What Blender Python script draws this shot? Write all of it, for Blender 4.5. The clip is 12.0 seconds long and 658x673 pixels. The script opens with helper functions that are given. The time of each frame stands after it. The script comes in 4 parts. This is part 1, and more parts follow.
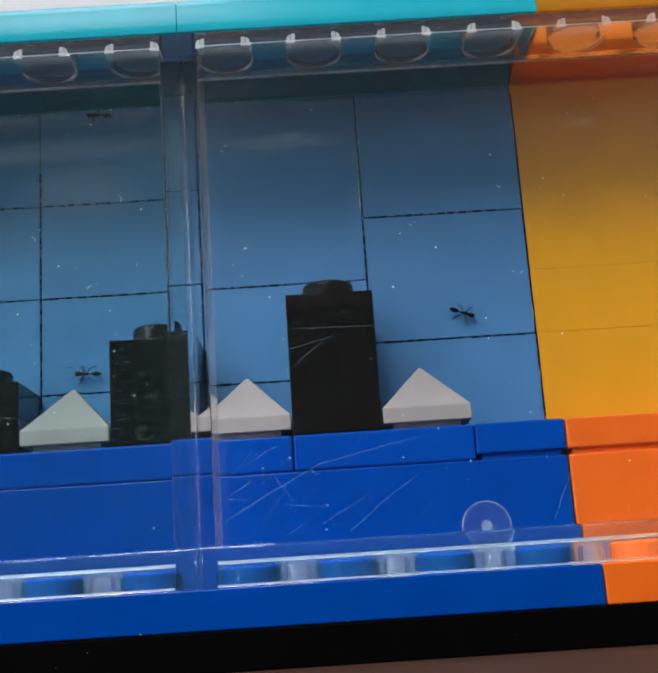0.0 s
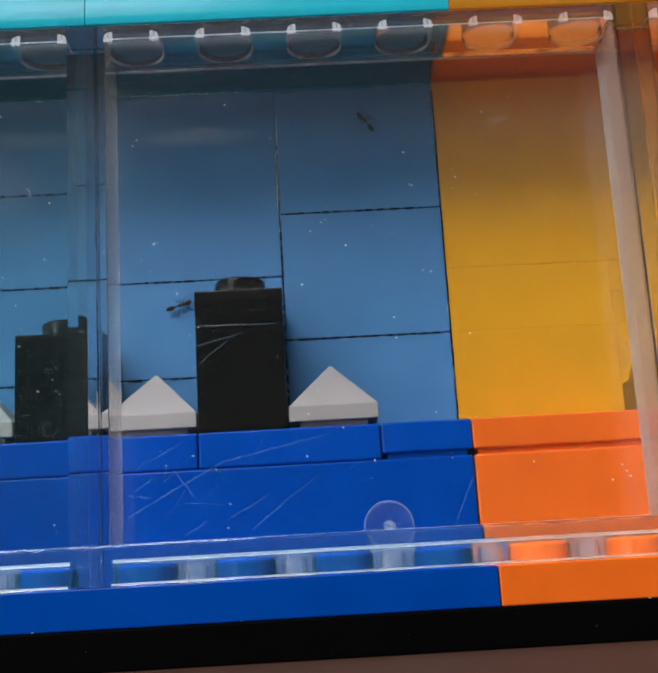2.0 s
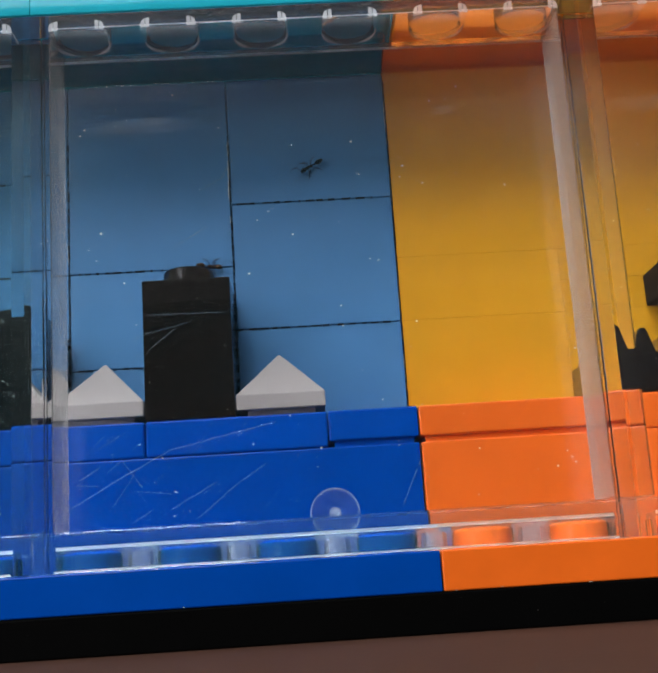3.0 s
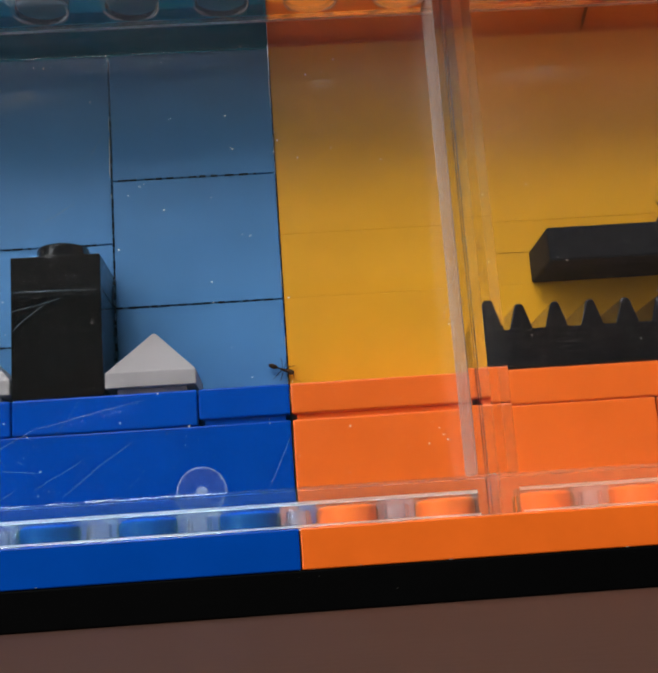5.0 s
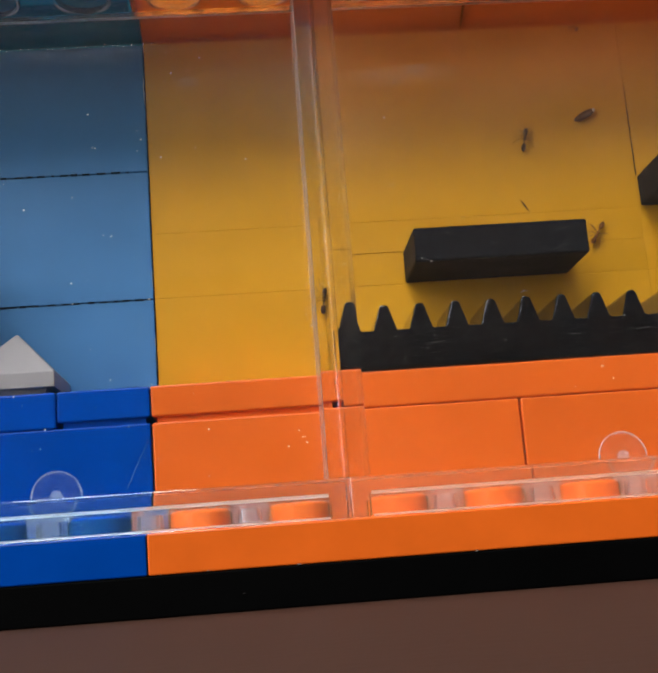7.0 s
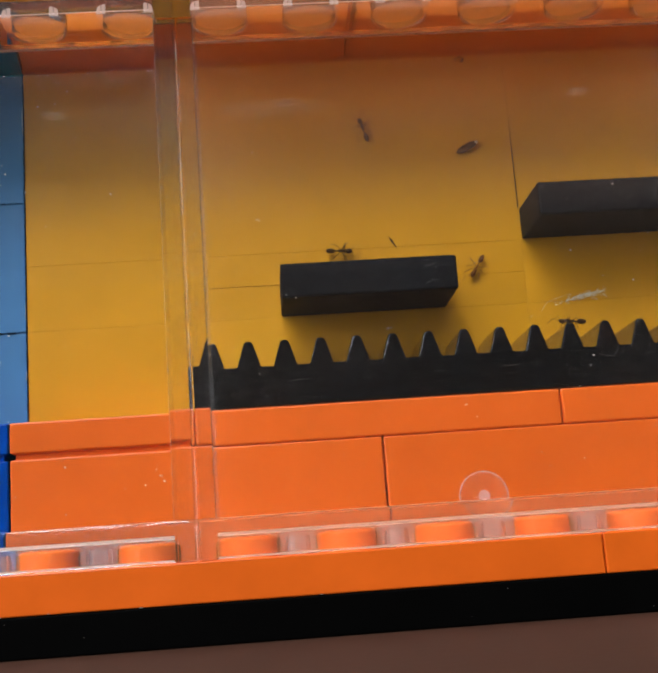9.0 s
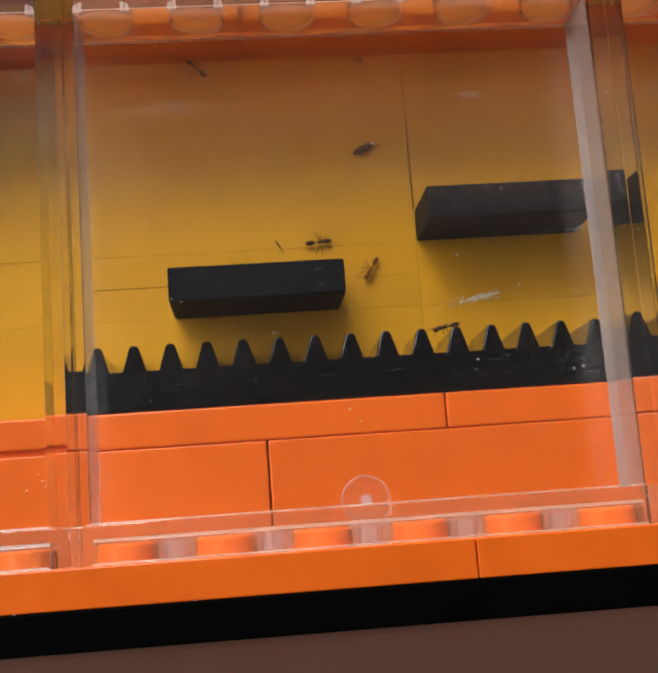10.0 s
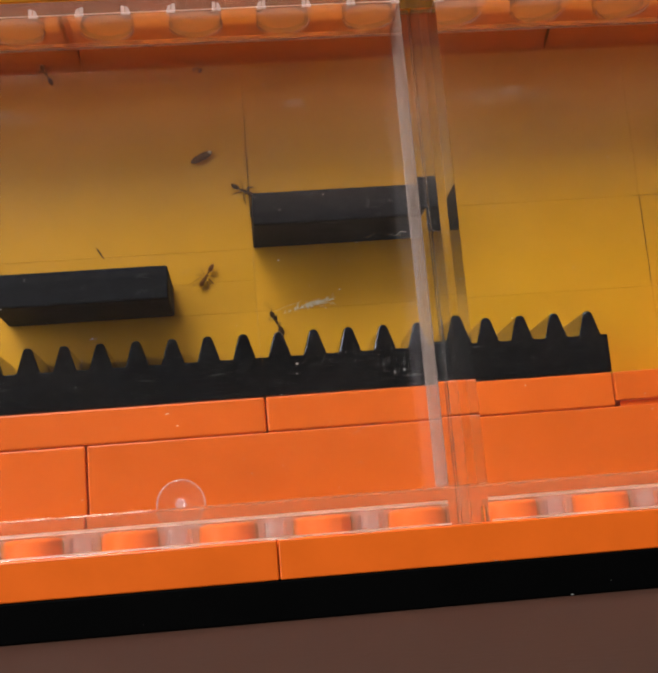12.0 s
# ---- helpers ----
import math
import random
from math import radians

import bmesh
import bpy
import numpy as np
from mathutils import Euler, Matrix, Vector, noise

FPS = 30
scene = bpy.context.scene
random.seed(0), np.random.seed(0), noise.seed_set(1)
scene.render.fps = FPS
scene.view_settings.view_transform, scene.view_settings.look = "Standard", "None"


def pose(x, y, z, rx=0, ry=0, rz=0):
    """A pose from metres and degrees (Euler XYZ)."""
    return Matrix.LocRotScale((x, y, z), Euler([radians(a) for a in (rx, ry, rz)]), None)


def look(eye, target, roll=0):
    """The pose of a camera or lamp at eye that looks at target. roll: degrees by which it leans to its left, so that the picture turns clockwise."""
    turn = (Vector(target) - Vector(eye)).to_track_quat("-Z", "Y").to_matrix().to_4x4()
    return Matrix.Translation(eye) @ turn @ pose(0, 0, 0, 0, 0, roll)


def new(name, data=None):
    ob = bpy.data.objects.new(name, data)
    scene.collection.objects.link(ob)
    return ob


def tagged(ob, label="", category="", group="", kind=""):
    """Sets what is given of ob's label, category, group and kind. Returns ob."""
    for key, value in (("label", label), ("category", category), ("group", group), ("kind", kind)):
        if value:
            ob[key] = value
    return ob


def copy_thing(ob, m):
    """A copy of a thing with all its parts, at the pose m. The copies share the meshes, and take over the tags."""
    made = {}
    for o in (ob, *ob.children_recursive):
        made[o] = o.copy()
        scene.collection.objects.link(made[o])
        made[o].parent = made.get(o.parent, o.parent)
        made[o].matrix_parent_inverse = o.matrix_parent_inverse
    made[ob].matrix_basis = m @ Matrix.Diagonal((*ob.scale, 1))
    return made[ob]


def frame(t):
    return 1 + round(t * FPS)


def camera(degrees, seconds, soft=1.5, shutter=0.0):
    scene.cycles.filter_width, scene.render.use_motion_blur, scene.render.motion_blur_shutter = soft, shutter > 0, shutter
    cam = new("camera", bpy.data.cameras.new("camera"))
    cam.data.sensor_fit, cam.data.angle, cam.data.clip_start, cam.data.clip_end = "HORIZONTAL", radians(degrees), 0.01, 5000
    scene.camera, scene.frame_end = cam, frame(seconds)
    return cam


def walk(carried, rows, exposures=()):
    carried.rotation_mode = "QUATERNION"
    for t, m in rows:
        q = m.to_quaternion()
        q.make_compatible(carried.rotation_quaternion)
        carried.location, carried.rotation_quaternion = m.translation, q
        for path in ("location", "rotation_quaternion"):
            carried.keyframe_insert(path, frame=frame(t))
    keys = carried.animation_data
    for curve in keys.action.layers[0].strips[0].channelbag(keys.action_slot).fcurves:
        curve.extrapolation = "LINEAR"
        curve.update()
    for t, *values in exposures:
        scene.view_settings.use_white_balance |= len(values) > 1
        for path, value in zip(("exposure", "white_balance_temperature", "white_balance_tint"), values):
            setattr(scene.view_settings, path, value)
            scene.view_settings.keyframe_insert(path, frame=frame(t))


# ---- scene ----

MM = 0.001

# ---- camera and its way: seconds, place in millimetres, turn in degrees ----
cam = camera(33.45, 12.0, soft=2.3)
PATH = [
    (0.0, -21.70, -87.95, 5.37, 103.27, 3.67, -0.02),
    (0.5, -20.88, -87.07, 5.73, 103.01, 3.39, -0.14),
    (1.0, -17.04, -87.37, 5.07, 103.00, 3.45, -0.58),
    (1.5, -14.86, -87.79, 5.23, 102.87, 3.51, -0.51),
    (2.0, -14.63, -87.68, 5.79, 102.67, 3.23, -0.83),
    (2.5, -12.68, -87.54, 5.15, 102.78, 3.43, -0.82),
    (3.0, -10.87, -87.75, 4.43, 102.69, 3.63, -1.26),
    (3.5, -7.73, -87.66, 3.28, 102.84, 3.96, -1.15),
    (3.7, -4.91, -87.33, 2.76, 102.74, 4.27, -0.87),
    (5.3, -0.69, -85.73, 2.99, 102.08, 3.97, -2.38),
    (5.5, -0.39, -85.28, 2.82, 102.13, 4.05, -2.71),
    (6.0, 4.80, -85.98, 2.42, 101.92, 4.12, -2.48),
    (6.5, 6.64, -86.55, 3.55, 101.37, 4.22, -2.99),
    (7.0, 9.41, -86.27, 3.48, 101.47, 4.31, -3.00),
    (7.2, 9.97, -86.32, 3.51, 101.60, 4.37, -3.28),
    (8.8, 20.00, -86.31, 5.95, 101.30, 3.90, -2.84),
    (9.0, 22.06, -86.89, 5.81, 101.53, 4.06, -2.75),
    (9.5, 27.12, -86.55, 5.58, 102.09, 4.23, -3.23),
    (10.0, 30.16, -88.11, 7.64, 100.18, 4.21, -3.97),
    (10.5, 32.72, -87.74, 6.63, 100.91, 4.17, -3.90),
    (11.0, 36.86, -88.76, 6.74, 100.99, 4.09, -4.00),
    (11.5, 42.08, -89.64, 6.24, 100.67, 4.40, -3.86),
    (12.0, 45.99, -89.83, 5.18, 101.09, 4.71, -3.89),
]
walk(cam, [(t, pose(x * MM, y * MM, z * MM, rx, ry, rz)) for t, x, y, z, rx, ry, rz in PATH])

# ---- light: an assumed room; one inferred window and one added low fill lamp ----
world = bpy.data.worlds.new("world")
scene.world = world
world.use_nodes = True
world.node_tree.nodes["Background"].inputs[0].default_value = (0.75, 0.85, 1.0, 1)
world.node_tree.nodes["Background"].inputs[1].default_value = 0.05
scene.view_settings.exposure = 0.0

# The second lamp is low fill added to brighten the upper back wall.
for width, height, energy, x, z in ((0.64, 1.245, 38.0, -0.38, 1.3175), (0.52, 1.48, 16.0, -1.02, 0.645)):
    lamp = bpy.data.lights.new("window_and_fill_light", "AREA")
    lamp.shape, lamp.size, lamp.size_y = "RECTANGLE", width, height
    lamp.energy, lamp.color = energy, (0.94, 0.97, 1.0)
    lamp_ob = new("window_and_fill_light", lamp)
    lamp_ob.matrix_world = look((x, -1.052, z), (x, 0.0, z))


# ---- materials ----
def material(name, base, rough=0.35, spread=0.08, scale=900.0, bump=0.02, fine=9000.0, metal=0.0, coat=0.0, spec=0.22):
    m = bpy.data.materials.new(name)
    m.use_nodes = True
    nt = m.node_tree
    b = nt.nodes["Principled BSDF"]
    tc = nt.nodes.new("ShaderNodeTexCoord")
    info = nt.nodes.new("ShaderNodeObjectInfo")
    n1 = nt.nodes.new("ShaderNodeTexNoise")
    n1.inputs["Scale"].default_value, n1.inputs["Detail"].default_value = scale * 0.25, 5
    n2 = nt.nodes.new("ShaderNodeTexNoise")
    n2.inputs["Scale"].default_value, n2.inputs["Detail"].default_value = fine, 3
    for n in (n1, n2):
        nt.links.new(tc.outputs["Object"], n.inputs["Vector"])
    add = nt.nodes.new("ShaderNodeMath")
    add.operation = "ADD"
    mul = nt.nodes.new("ShaderNodeMath")
    mul.operation = "MULTIPLY"
    mul.inputs[1].default_value = 0.35
    nt.links.new(info.outputs["Random"], mul.inputs[0])
    nt.links.new(n1.outputs["Fac"], add.inputs[0])
    nt.links.new(mul.outputs[0], add.inputs[1])
    ramp = nt.nodes.new("ShaderNodeValToRGB")
    ramp.color_ramp.elements[0].position, ramp.color_ramp.elements[1].position = 0.35, 0.95
    ramp.color_ramp.elements[0].color = (*[c * (1 - spread) for c in base], 1)
    ramp.color_ramp.elements[1].color = (*[min(1, c * (1 + spread) + 0.0004) for c in base], 1)
    nt.links.new(add.outputs[0], ramp.inputs[0])
    nt.links.new(ramp.outputs[0], b.inputs["Base Color"])
    rr = nt.nodes.new("ShaderNodeMapRange")
    rr.inputs["To Min"].default_value, rr.inputs["To Max"].default_value = rough * 0.8, min(1, rough * 1.25)
    nt.links.new(n1.outputs["Fac"], rr.inputs["Value"])
    nt.links.new(rr.outputs[0], b.inputs["Roughness"])
    bp = nt.nodes.new("ShaderNodeBump")
    bp.inputs["Strength"].default_value, bp.inputs["Distance"].default_value = bump, 0.0002
    nt.links.new(n2.outputs["Fac"], bp.inputs["Height"])
    nt.links.new(bp.outputs[0], b.inputs["Normal"])
    b.inputs["Metallic"].default_value = metal
    b.inputs["Coat Weight"].default_value = coat
    b.inputs["Specular IOR Level"].default_value = spec
    return m


BLUE = material("blue_plastic", (0.0, 0.059, 0.375), 0.22, spec=0.06)
WALL_BLUE = material("medium_blue_plastic", (0.073, 0.226, 0.452), 0.40)
ORANGE = material("orange_plastic", (0.87, 0.148, 0.012), 0.30)
YELLOW = material("yellow_plastic", (0.735, 0.344, 0.010), 0.38)
BLACK = material("black_plastic", (0.0095, 0.0072, 0.0054), 0.09, bump=0.06, spec=0.5)
MATT_BLACK = material("dull_black_shelf_plastic", (0.0045, 0.0062, 0.0085), 0.55, bump=0.12, spec=0.05)
WET_BLACK = material("damp_black_plastic", (0.0025, 0.0042, 0.0055), 0.12, bump=0.12, fine=3000, spec=0.6, coat=0.6)
BLACK_BASE = material("dull_black_plastic", (0.0012, 0.0012, 0.0012), 0.6, bump=0.05, spec=0.02)
WHITE = material("pale_grey_plastic", (0.365, 0.330, 0.312), 0.40)
TABLE = material("brown_table", (0.063, 0.030, 0.021), 0.75, 0.2, 60, 0.15, 900, spec=0.08)
OVAL_SHELL = material("oval_insect_shell", (0.13, 0.045, 0.013), 0.5, 0.85, 16000, 0.5, 12000)
BACKWALL = material("pale_grey_plaster", (0.62, 0.63, 0.68), 0.9, 0.03, 6, 0.1, 300)
# Unseen wall tones, set warm for the bounce and dark for pane reflections.
PLASTER = material("room_plaster", (0.66, 0.58, 0.48), 0.9, 0.03, 6, 0.1, 300)
WALLPAINT = material("grey_wall_paint", (0.15, 0.145, 0.14), 0.9, 0.04, 6, 0.1, 300)
# Unseen boards behind the camera, darker downwards, added to shape the pane reflections.
REFLECT_DARK = material("unseen_board_dark", (0.03, 0.025, 0.02), 0.7, 0.2, 20, 0.1, 300)
REFLECT_MID = material("unseen_board_mid", (0.13, 0.12, 0.115), 0.7, 0.1, 20, 0.1, 300)
REFLECT_PALE = material("dado_paint", (0.17, 0.165, 0.16), 0.7, 0.1, 20, 0.1, 300)
WINDOW_WHITE = material("white_window_paint", (0.75, 0.75, 0.73), 0.4, 0.03, 20, 0.05, 300)
FLOOR = material("room_floor", (0.10, 0.08, 0.07), 0.5, 0.15, 20, 0.1, 300)
DUST = material("dust", (0.55, 0.53, 0.50), 0.9)
WEB = material("whitish_web", (0.88, 0.82, 0.64), 0.9)
SOOT = material("dark_seam_dirt", (0.008, 0.008, 0.010), 0.9)
SCUFF = material("grey_scuff", (0.19, 0.19, 0.18), 0.8)
DIRT = material("brown_dirt", (0.05, 0.03, 0.015), 0.9)


def clear_plastic(name, tint, veil=0.0, veil_tint=(0.82, 0.69, 0.61), low=0.033, least=0.05, marks=(), foot=(0.60, 0.66, 0.72)):
    """Clear plastic, with a painted veil of reflected haze where its share is above 0, and soft pale marks (x, z, half
    width, half height, share).
    """
    m = bpy.data.materials.new(name)
    m.use_nodes = True
    nt = m.node_tree

    def math_node(kind, one, two):
        n = nt.nodes.new("ShaderNodeMath")
        n.operation = kind
        for k, v in enumerate((one, two)):
            if isinstance(v, (int, float)):
                n.inputs[k].default_value = v
            else:
                nt.links.new(v, n.inputs[k])
        return n.outputs[0]

    b = nt.nodes["Principled BSDF"]
    b.inputs["Base Color"].default_value = (*tint, 1)
    b.inputs["Transmission Weight"].default_value = 1.0
    b.inputs["IOR"].default_value = 1.5
    tc = nt.nodes.new("ShaderNodeTexCoord")
    n1 = nt.nodes.new("ShaderNodeTexNoise")
    n1.inputs["Scale"].default_value, n1.inputs["Detail"].default_value = 220, 6
    nt.links.new(tc.outputs["Object"], n1.inputs["Vector"])
    rr = nt.nodes.new("ShaderNodeMapRange")
    rr.inputs["From Min"].default_value, rr.inputs["From Max"].default_value = 0.3, 0.8
    rr.inputs["To Min"].default_value, rr.inputs["To Max"].default_value = 0.01, 0.03
    nt.links.new(n1.outputs["Fac"], rr.inputs["Value"])
    nt.links.new(rr.outputs[0], b.inputs["Roughness"])
    if veil > 0:
        # uneven variation, drawn out sideways
        wide = nt.nodes.new("ShaderNodeMapping")
        wide.inputs["Scale"].default_value = (0.55, 1.0, 1.3)
        nt.links.new(tc.outputs["Object"], wide.inputs["Vector"])
        cloud = nt.nodes.new("ShaderNodeTexNoise")
        cloud.inputs["Scale"].default_value, cloud.inputs["Detail"].default_value, cloud.inputs["Distortion"].default_value = 110, 8, 0.7
        nt.links.new(wide.outputs[0], cloud.inputs["Vector"])
        share = nt.nodes.new("ShaderNodeMapRange")
        share.inputs["From Min"].default_value, share.inputs["From Max"].default_value = 0.40, 0.72
        share.inputs["To Min"].default_value, share.inputs["To Max"].default_value = veil * 0.9, veil * 1.5
        nt.links.new(cloud.outputs["Fac"], share.inputs["Value"])
        # the veil grows upward, painting reflected haze and roof-coloured bounce
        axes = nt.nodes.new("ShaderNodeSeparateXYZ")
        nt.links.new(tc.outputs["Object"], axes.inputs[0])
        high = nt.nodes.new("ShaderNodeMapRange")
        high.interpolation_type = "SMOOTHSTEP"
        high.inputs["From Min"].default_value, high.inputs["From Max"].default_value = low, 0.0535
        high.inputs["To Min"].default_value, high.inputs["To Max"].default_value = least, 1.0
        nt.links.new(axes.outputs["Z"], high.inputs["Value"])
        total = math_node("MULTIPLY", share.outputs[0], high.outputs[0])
        softened = None
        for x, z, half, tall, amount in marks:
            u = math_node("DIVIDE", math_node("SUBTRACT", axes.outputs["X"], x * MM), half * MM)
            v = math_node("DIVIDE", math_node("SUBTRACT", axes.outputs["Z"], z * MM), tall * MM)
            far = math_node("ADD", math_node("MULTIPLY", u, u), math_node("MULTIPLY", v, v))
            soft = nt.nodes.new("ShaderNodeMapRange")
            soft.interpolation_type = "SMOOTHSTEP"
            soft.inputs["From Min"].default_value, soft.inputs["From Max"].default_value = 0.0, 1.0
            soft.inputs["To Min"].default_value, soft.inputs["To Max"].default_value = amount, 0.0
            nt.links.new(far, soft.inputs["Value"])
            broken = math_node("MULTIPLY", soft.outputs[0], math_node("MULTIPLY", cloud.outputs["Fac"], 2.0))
            softened = broken if softened is None else math_node("ADD", softened, broken)
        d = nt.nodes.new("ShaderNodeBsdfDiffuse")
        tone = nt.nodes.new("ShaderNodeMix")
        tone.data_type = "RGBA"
        tone.inputs["A"].default_value, tone.inputs["B"].default_value = (*foot, 1), (*veil_tint, 1)
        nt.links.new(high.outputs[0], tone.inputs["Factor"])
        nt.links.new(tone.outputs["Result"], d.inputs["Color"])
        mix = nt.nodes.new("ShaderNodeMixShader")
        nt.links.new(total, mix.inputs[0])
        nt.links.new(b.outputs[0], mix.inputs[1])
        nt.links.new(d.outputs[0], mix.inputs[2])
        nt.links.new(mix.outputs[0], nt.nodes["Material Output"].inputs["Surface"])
        if softened is not None:
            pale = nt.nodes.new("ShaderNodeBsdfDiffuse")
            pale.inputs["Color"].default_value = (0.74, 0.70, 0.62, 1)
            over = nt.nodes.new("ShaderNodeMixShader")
            nt.links.new(softened, over.inputs[0])
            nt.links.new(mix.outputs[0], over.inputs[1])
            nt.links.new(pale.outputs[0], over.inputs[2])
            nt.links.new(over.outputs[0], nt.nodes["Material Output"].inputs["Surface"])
    return m


# Soft pale ellipses high on the panes: x, z, half sizes, share.
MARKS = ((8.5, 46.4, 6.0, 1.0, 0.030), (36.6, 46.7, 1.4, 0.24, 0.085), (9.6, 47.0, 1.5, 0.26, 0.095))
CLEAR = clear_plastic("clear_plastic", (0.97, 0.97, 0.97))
# Pane veils stand for upper shade and haze: dark over blue, orange over yellow.
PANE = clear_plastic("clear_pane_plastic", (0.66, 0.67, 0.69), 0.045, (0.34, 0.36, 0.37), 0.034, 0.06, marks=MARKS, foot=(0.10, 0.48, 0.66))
CYAN_PANE = clear_plastic("cyan_pane_plastic", (0.51, 0.61, 0.61), 0.026, (0.44, 0.64, 0.68), 0.025, 0.3, ((34.0, 46.8, 13.0, 1.3, 0.022), (38.0, 42.5, 6.0, 3.5, 0.02)), (0.14, 0.50, 0.66))
WARM_VEIL_PANE = clear_plastic("warm_veil_pane_plastic", (0.69, 0.69, 0.70), 0.080, (1.0, 0.36, 0.13), 0.032, 0.10, MARKS, (0.62, 0.52, 0.45))


def thin_plastic(name, base, share, inner=None, rough=0.35, spec=0.3):
    """Thin coloured plastic that lets some daylight glow through its walls."""
    m = material(name, base, rough, spec=spec)
    nt = m.node_tree
    tr = nt.nodes.new("ShaderNodeBsdfTranslucent")
    tr.inputs["Color"].default_value = (*(inner or base), 1)
    mix = nt.nodes.new("ShaderNodeMixShader")
    mix.inputs[0].default_value = share
    nt.links.new(nt.nodes["Principled BSDF"].outputs[0], mix.inputs[1])
    nt.links.new(tr.outputs[0], mix.inputs[2])
    nt.links.new(mix.outputs[0], nt.nodes["Material Output"].inputs["Surface"])
    return m


# Ant tones follow the light: a darker copy for those on the blue wall.
ANT = thin_plastic("ant_shell", (0.19, 0.070, 0.014), 0.28, (0.42, 0.15, 0.03), spec=0.12)
MID_ANT = thin_plastic("mid_brown_ant_shell", (0.055, 0.027, 0.010), 0.14, (0.34, 0.13, 0.03), spec=0.1)
SHADED_ANT = thin_plastic("shaded_ant_shell", (0.011, 0.009, 0.009), 0.02, spec=0.06)
DARK_LEG = thin_plastic("dark_ant_leg", (0.018, 0.013, 0.011), 0.02, spec=0.06)
ANT_LEG = thin_plastic("ant_leg", (0.13, 0.056, 0.024), 0.2, (0.40, 0.16, 0.05))
THIN_AZURE = thin_plastic("thin_azure_plastic", (0.025, 0.58, 0.74), 0.22, rough=0.2, spec=0.38)
THIN_YELLOW = thin_plastic("thin_yellow_plastic", (0.86, 0.46, 0.05), 0.58, rough=0.2, spec=0.5)
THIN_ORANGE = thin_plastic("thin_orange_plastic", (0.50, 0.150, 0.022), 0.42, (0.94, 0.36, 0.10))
# Darker copy of the azure plastic, painting the shade under the roof.
SHADED_AZURE = thin_plastic("shaded_azure_plastic", (0.012, 0.20, 0.28), 0.3)
ROOF_YELLOW = thin_plastic("roof_yellow_plastic", (0.85, 0.40, 0.012), 0.86, (0.99, 0.52, 0.18))
ROOF_AZURE = thin_plastic("roof_azure_plastic", (0.015, 0.50, 0.66), 0.07)


def milky_plastic(name, amount, tone, rough=0.08, inside=(0.95, 0.95, 0.95), tint=(0.97, 0.97, 0.97), ior=1.45):
    """Clear plastic with a pale scattering skin; it also paints glints, haze and cast light."""
    m = bpy.data.materials.new(name)
    m.use_nodes = True
    nt = m.node_tree
    b = nt.nodes["Principled BSDF"]
    b.inputs["Base Color"].default_value = (*tint, 1)
    b.inputs["Transmission Weight"].default_value, b.inputs["IOR"].default_value, b.inputs["Roughness"].default_value = 1.0, ior, rough
    d = nt.nodes.new("ShaderNodeBsdfDiffuse")
    d.inputs["Color"].default_value = (*tone, 1)
    tc = nt.nodes.new("ShaderNodeTexCoord")
    n1 = nt.nodes.new("ShaderNodeTexNoise")
    n1.inputs["Scale"].default_value, n1.inputs["Detail"].default_value = 500, 5
    nt.links.new(tc.outputs["Object"], n1.inputs["Vector"])
    rr = nt.nodes.new("ShaderNodeMapRange")
    rr.inputs["To Min"].default_value, rr.inputs["To Max"].default_value = amount * 0.6, amount * 1.4
    nt.links.new(n1.outputs["Fac"], rr.inputs["Value"])
    mix = nt.nodes.new("ShaderNodeMixShader")
    nt.links.new(rr.outputs[0], mix.inputs[0])
    t = nt.nodes.new("ShaderNodeBsdfTranslucent")
    t.inputs["Color"].default_value = (*inside, 1)
    skin = nt.nodes.new("ShaderNodeMixShader")
    skin.inputs[0].default_value = 0.5
    nt.links.new(d.outputs[0], skin.inputs[1])
    nt.links.new(t.outputs[0], skin.inputs[2])
    nt.links.new(b.outputs[0], mix.inputs[1])
    nt.links.new(skin.outputs[0], mix.inputs[2])
    nt.links.new(mix.outputs[0], nt.nodes["Material Output"].inputs["Surface"])
    return m


LIT_SKIN = milky_plastic("lit_rib_skin_plastic", 0.075, (0.75, 0.70, 0.73))
SHADED_SKIN = milky_plastic("shaded_rib_skin_plastic", 0.028, (0.66, 0.62, 0.66))
# Edge tones stand for glints, tinted like the bricks they would reflect.
EDGE = milky_plastic("painted_edge_glint", 0.11, (0.60, 0.85, 1.0), 0.5, (0.6, 0.85, 1.0))
LIP = milky_plastic("painted_lip_glint", 0.17, (0.64, 0.83, 0.97), 0.5, (0.7, 0.88, 1.0))
HAZE = milky_plastic("painted_foot_glint", 0.07, (0.55, 0.72, 0.95), 0.5)
FLANGE = milky_plastic("hazy_flange_plastic", 0.06, (0.66, 0.64, 0.66))
WARM_FLANGE = milky_plastic("warm_cast_flange_plastic", 0.26, (0.88, 0.52, 0.38), 0.08, (0.95, 0.5, 0.3))
GATE = milky_plastic("moulded_ring_plastic", 0.16, (0.62, 0.80, 0.96))
DISC = milky_plastic("faint_disc_plastic", 0.018, (0.74, 0.82, 0.90))
# Base tones carry the cast of the blue and the orange bricks.
BASE = milky_plastic("clear_base_plastic", 0.045, (0.20, 0.42, 0.56), 0.0, (0.20, 0.45, 0.58), (0.84, 0.93, 0.97))
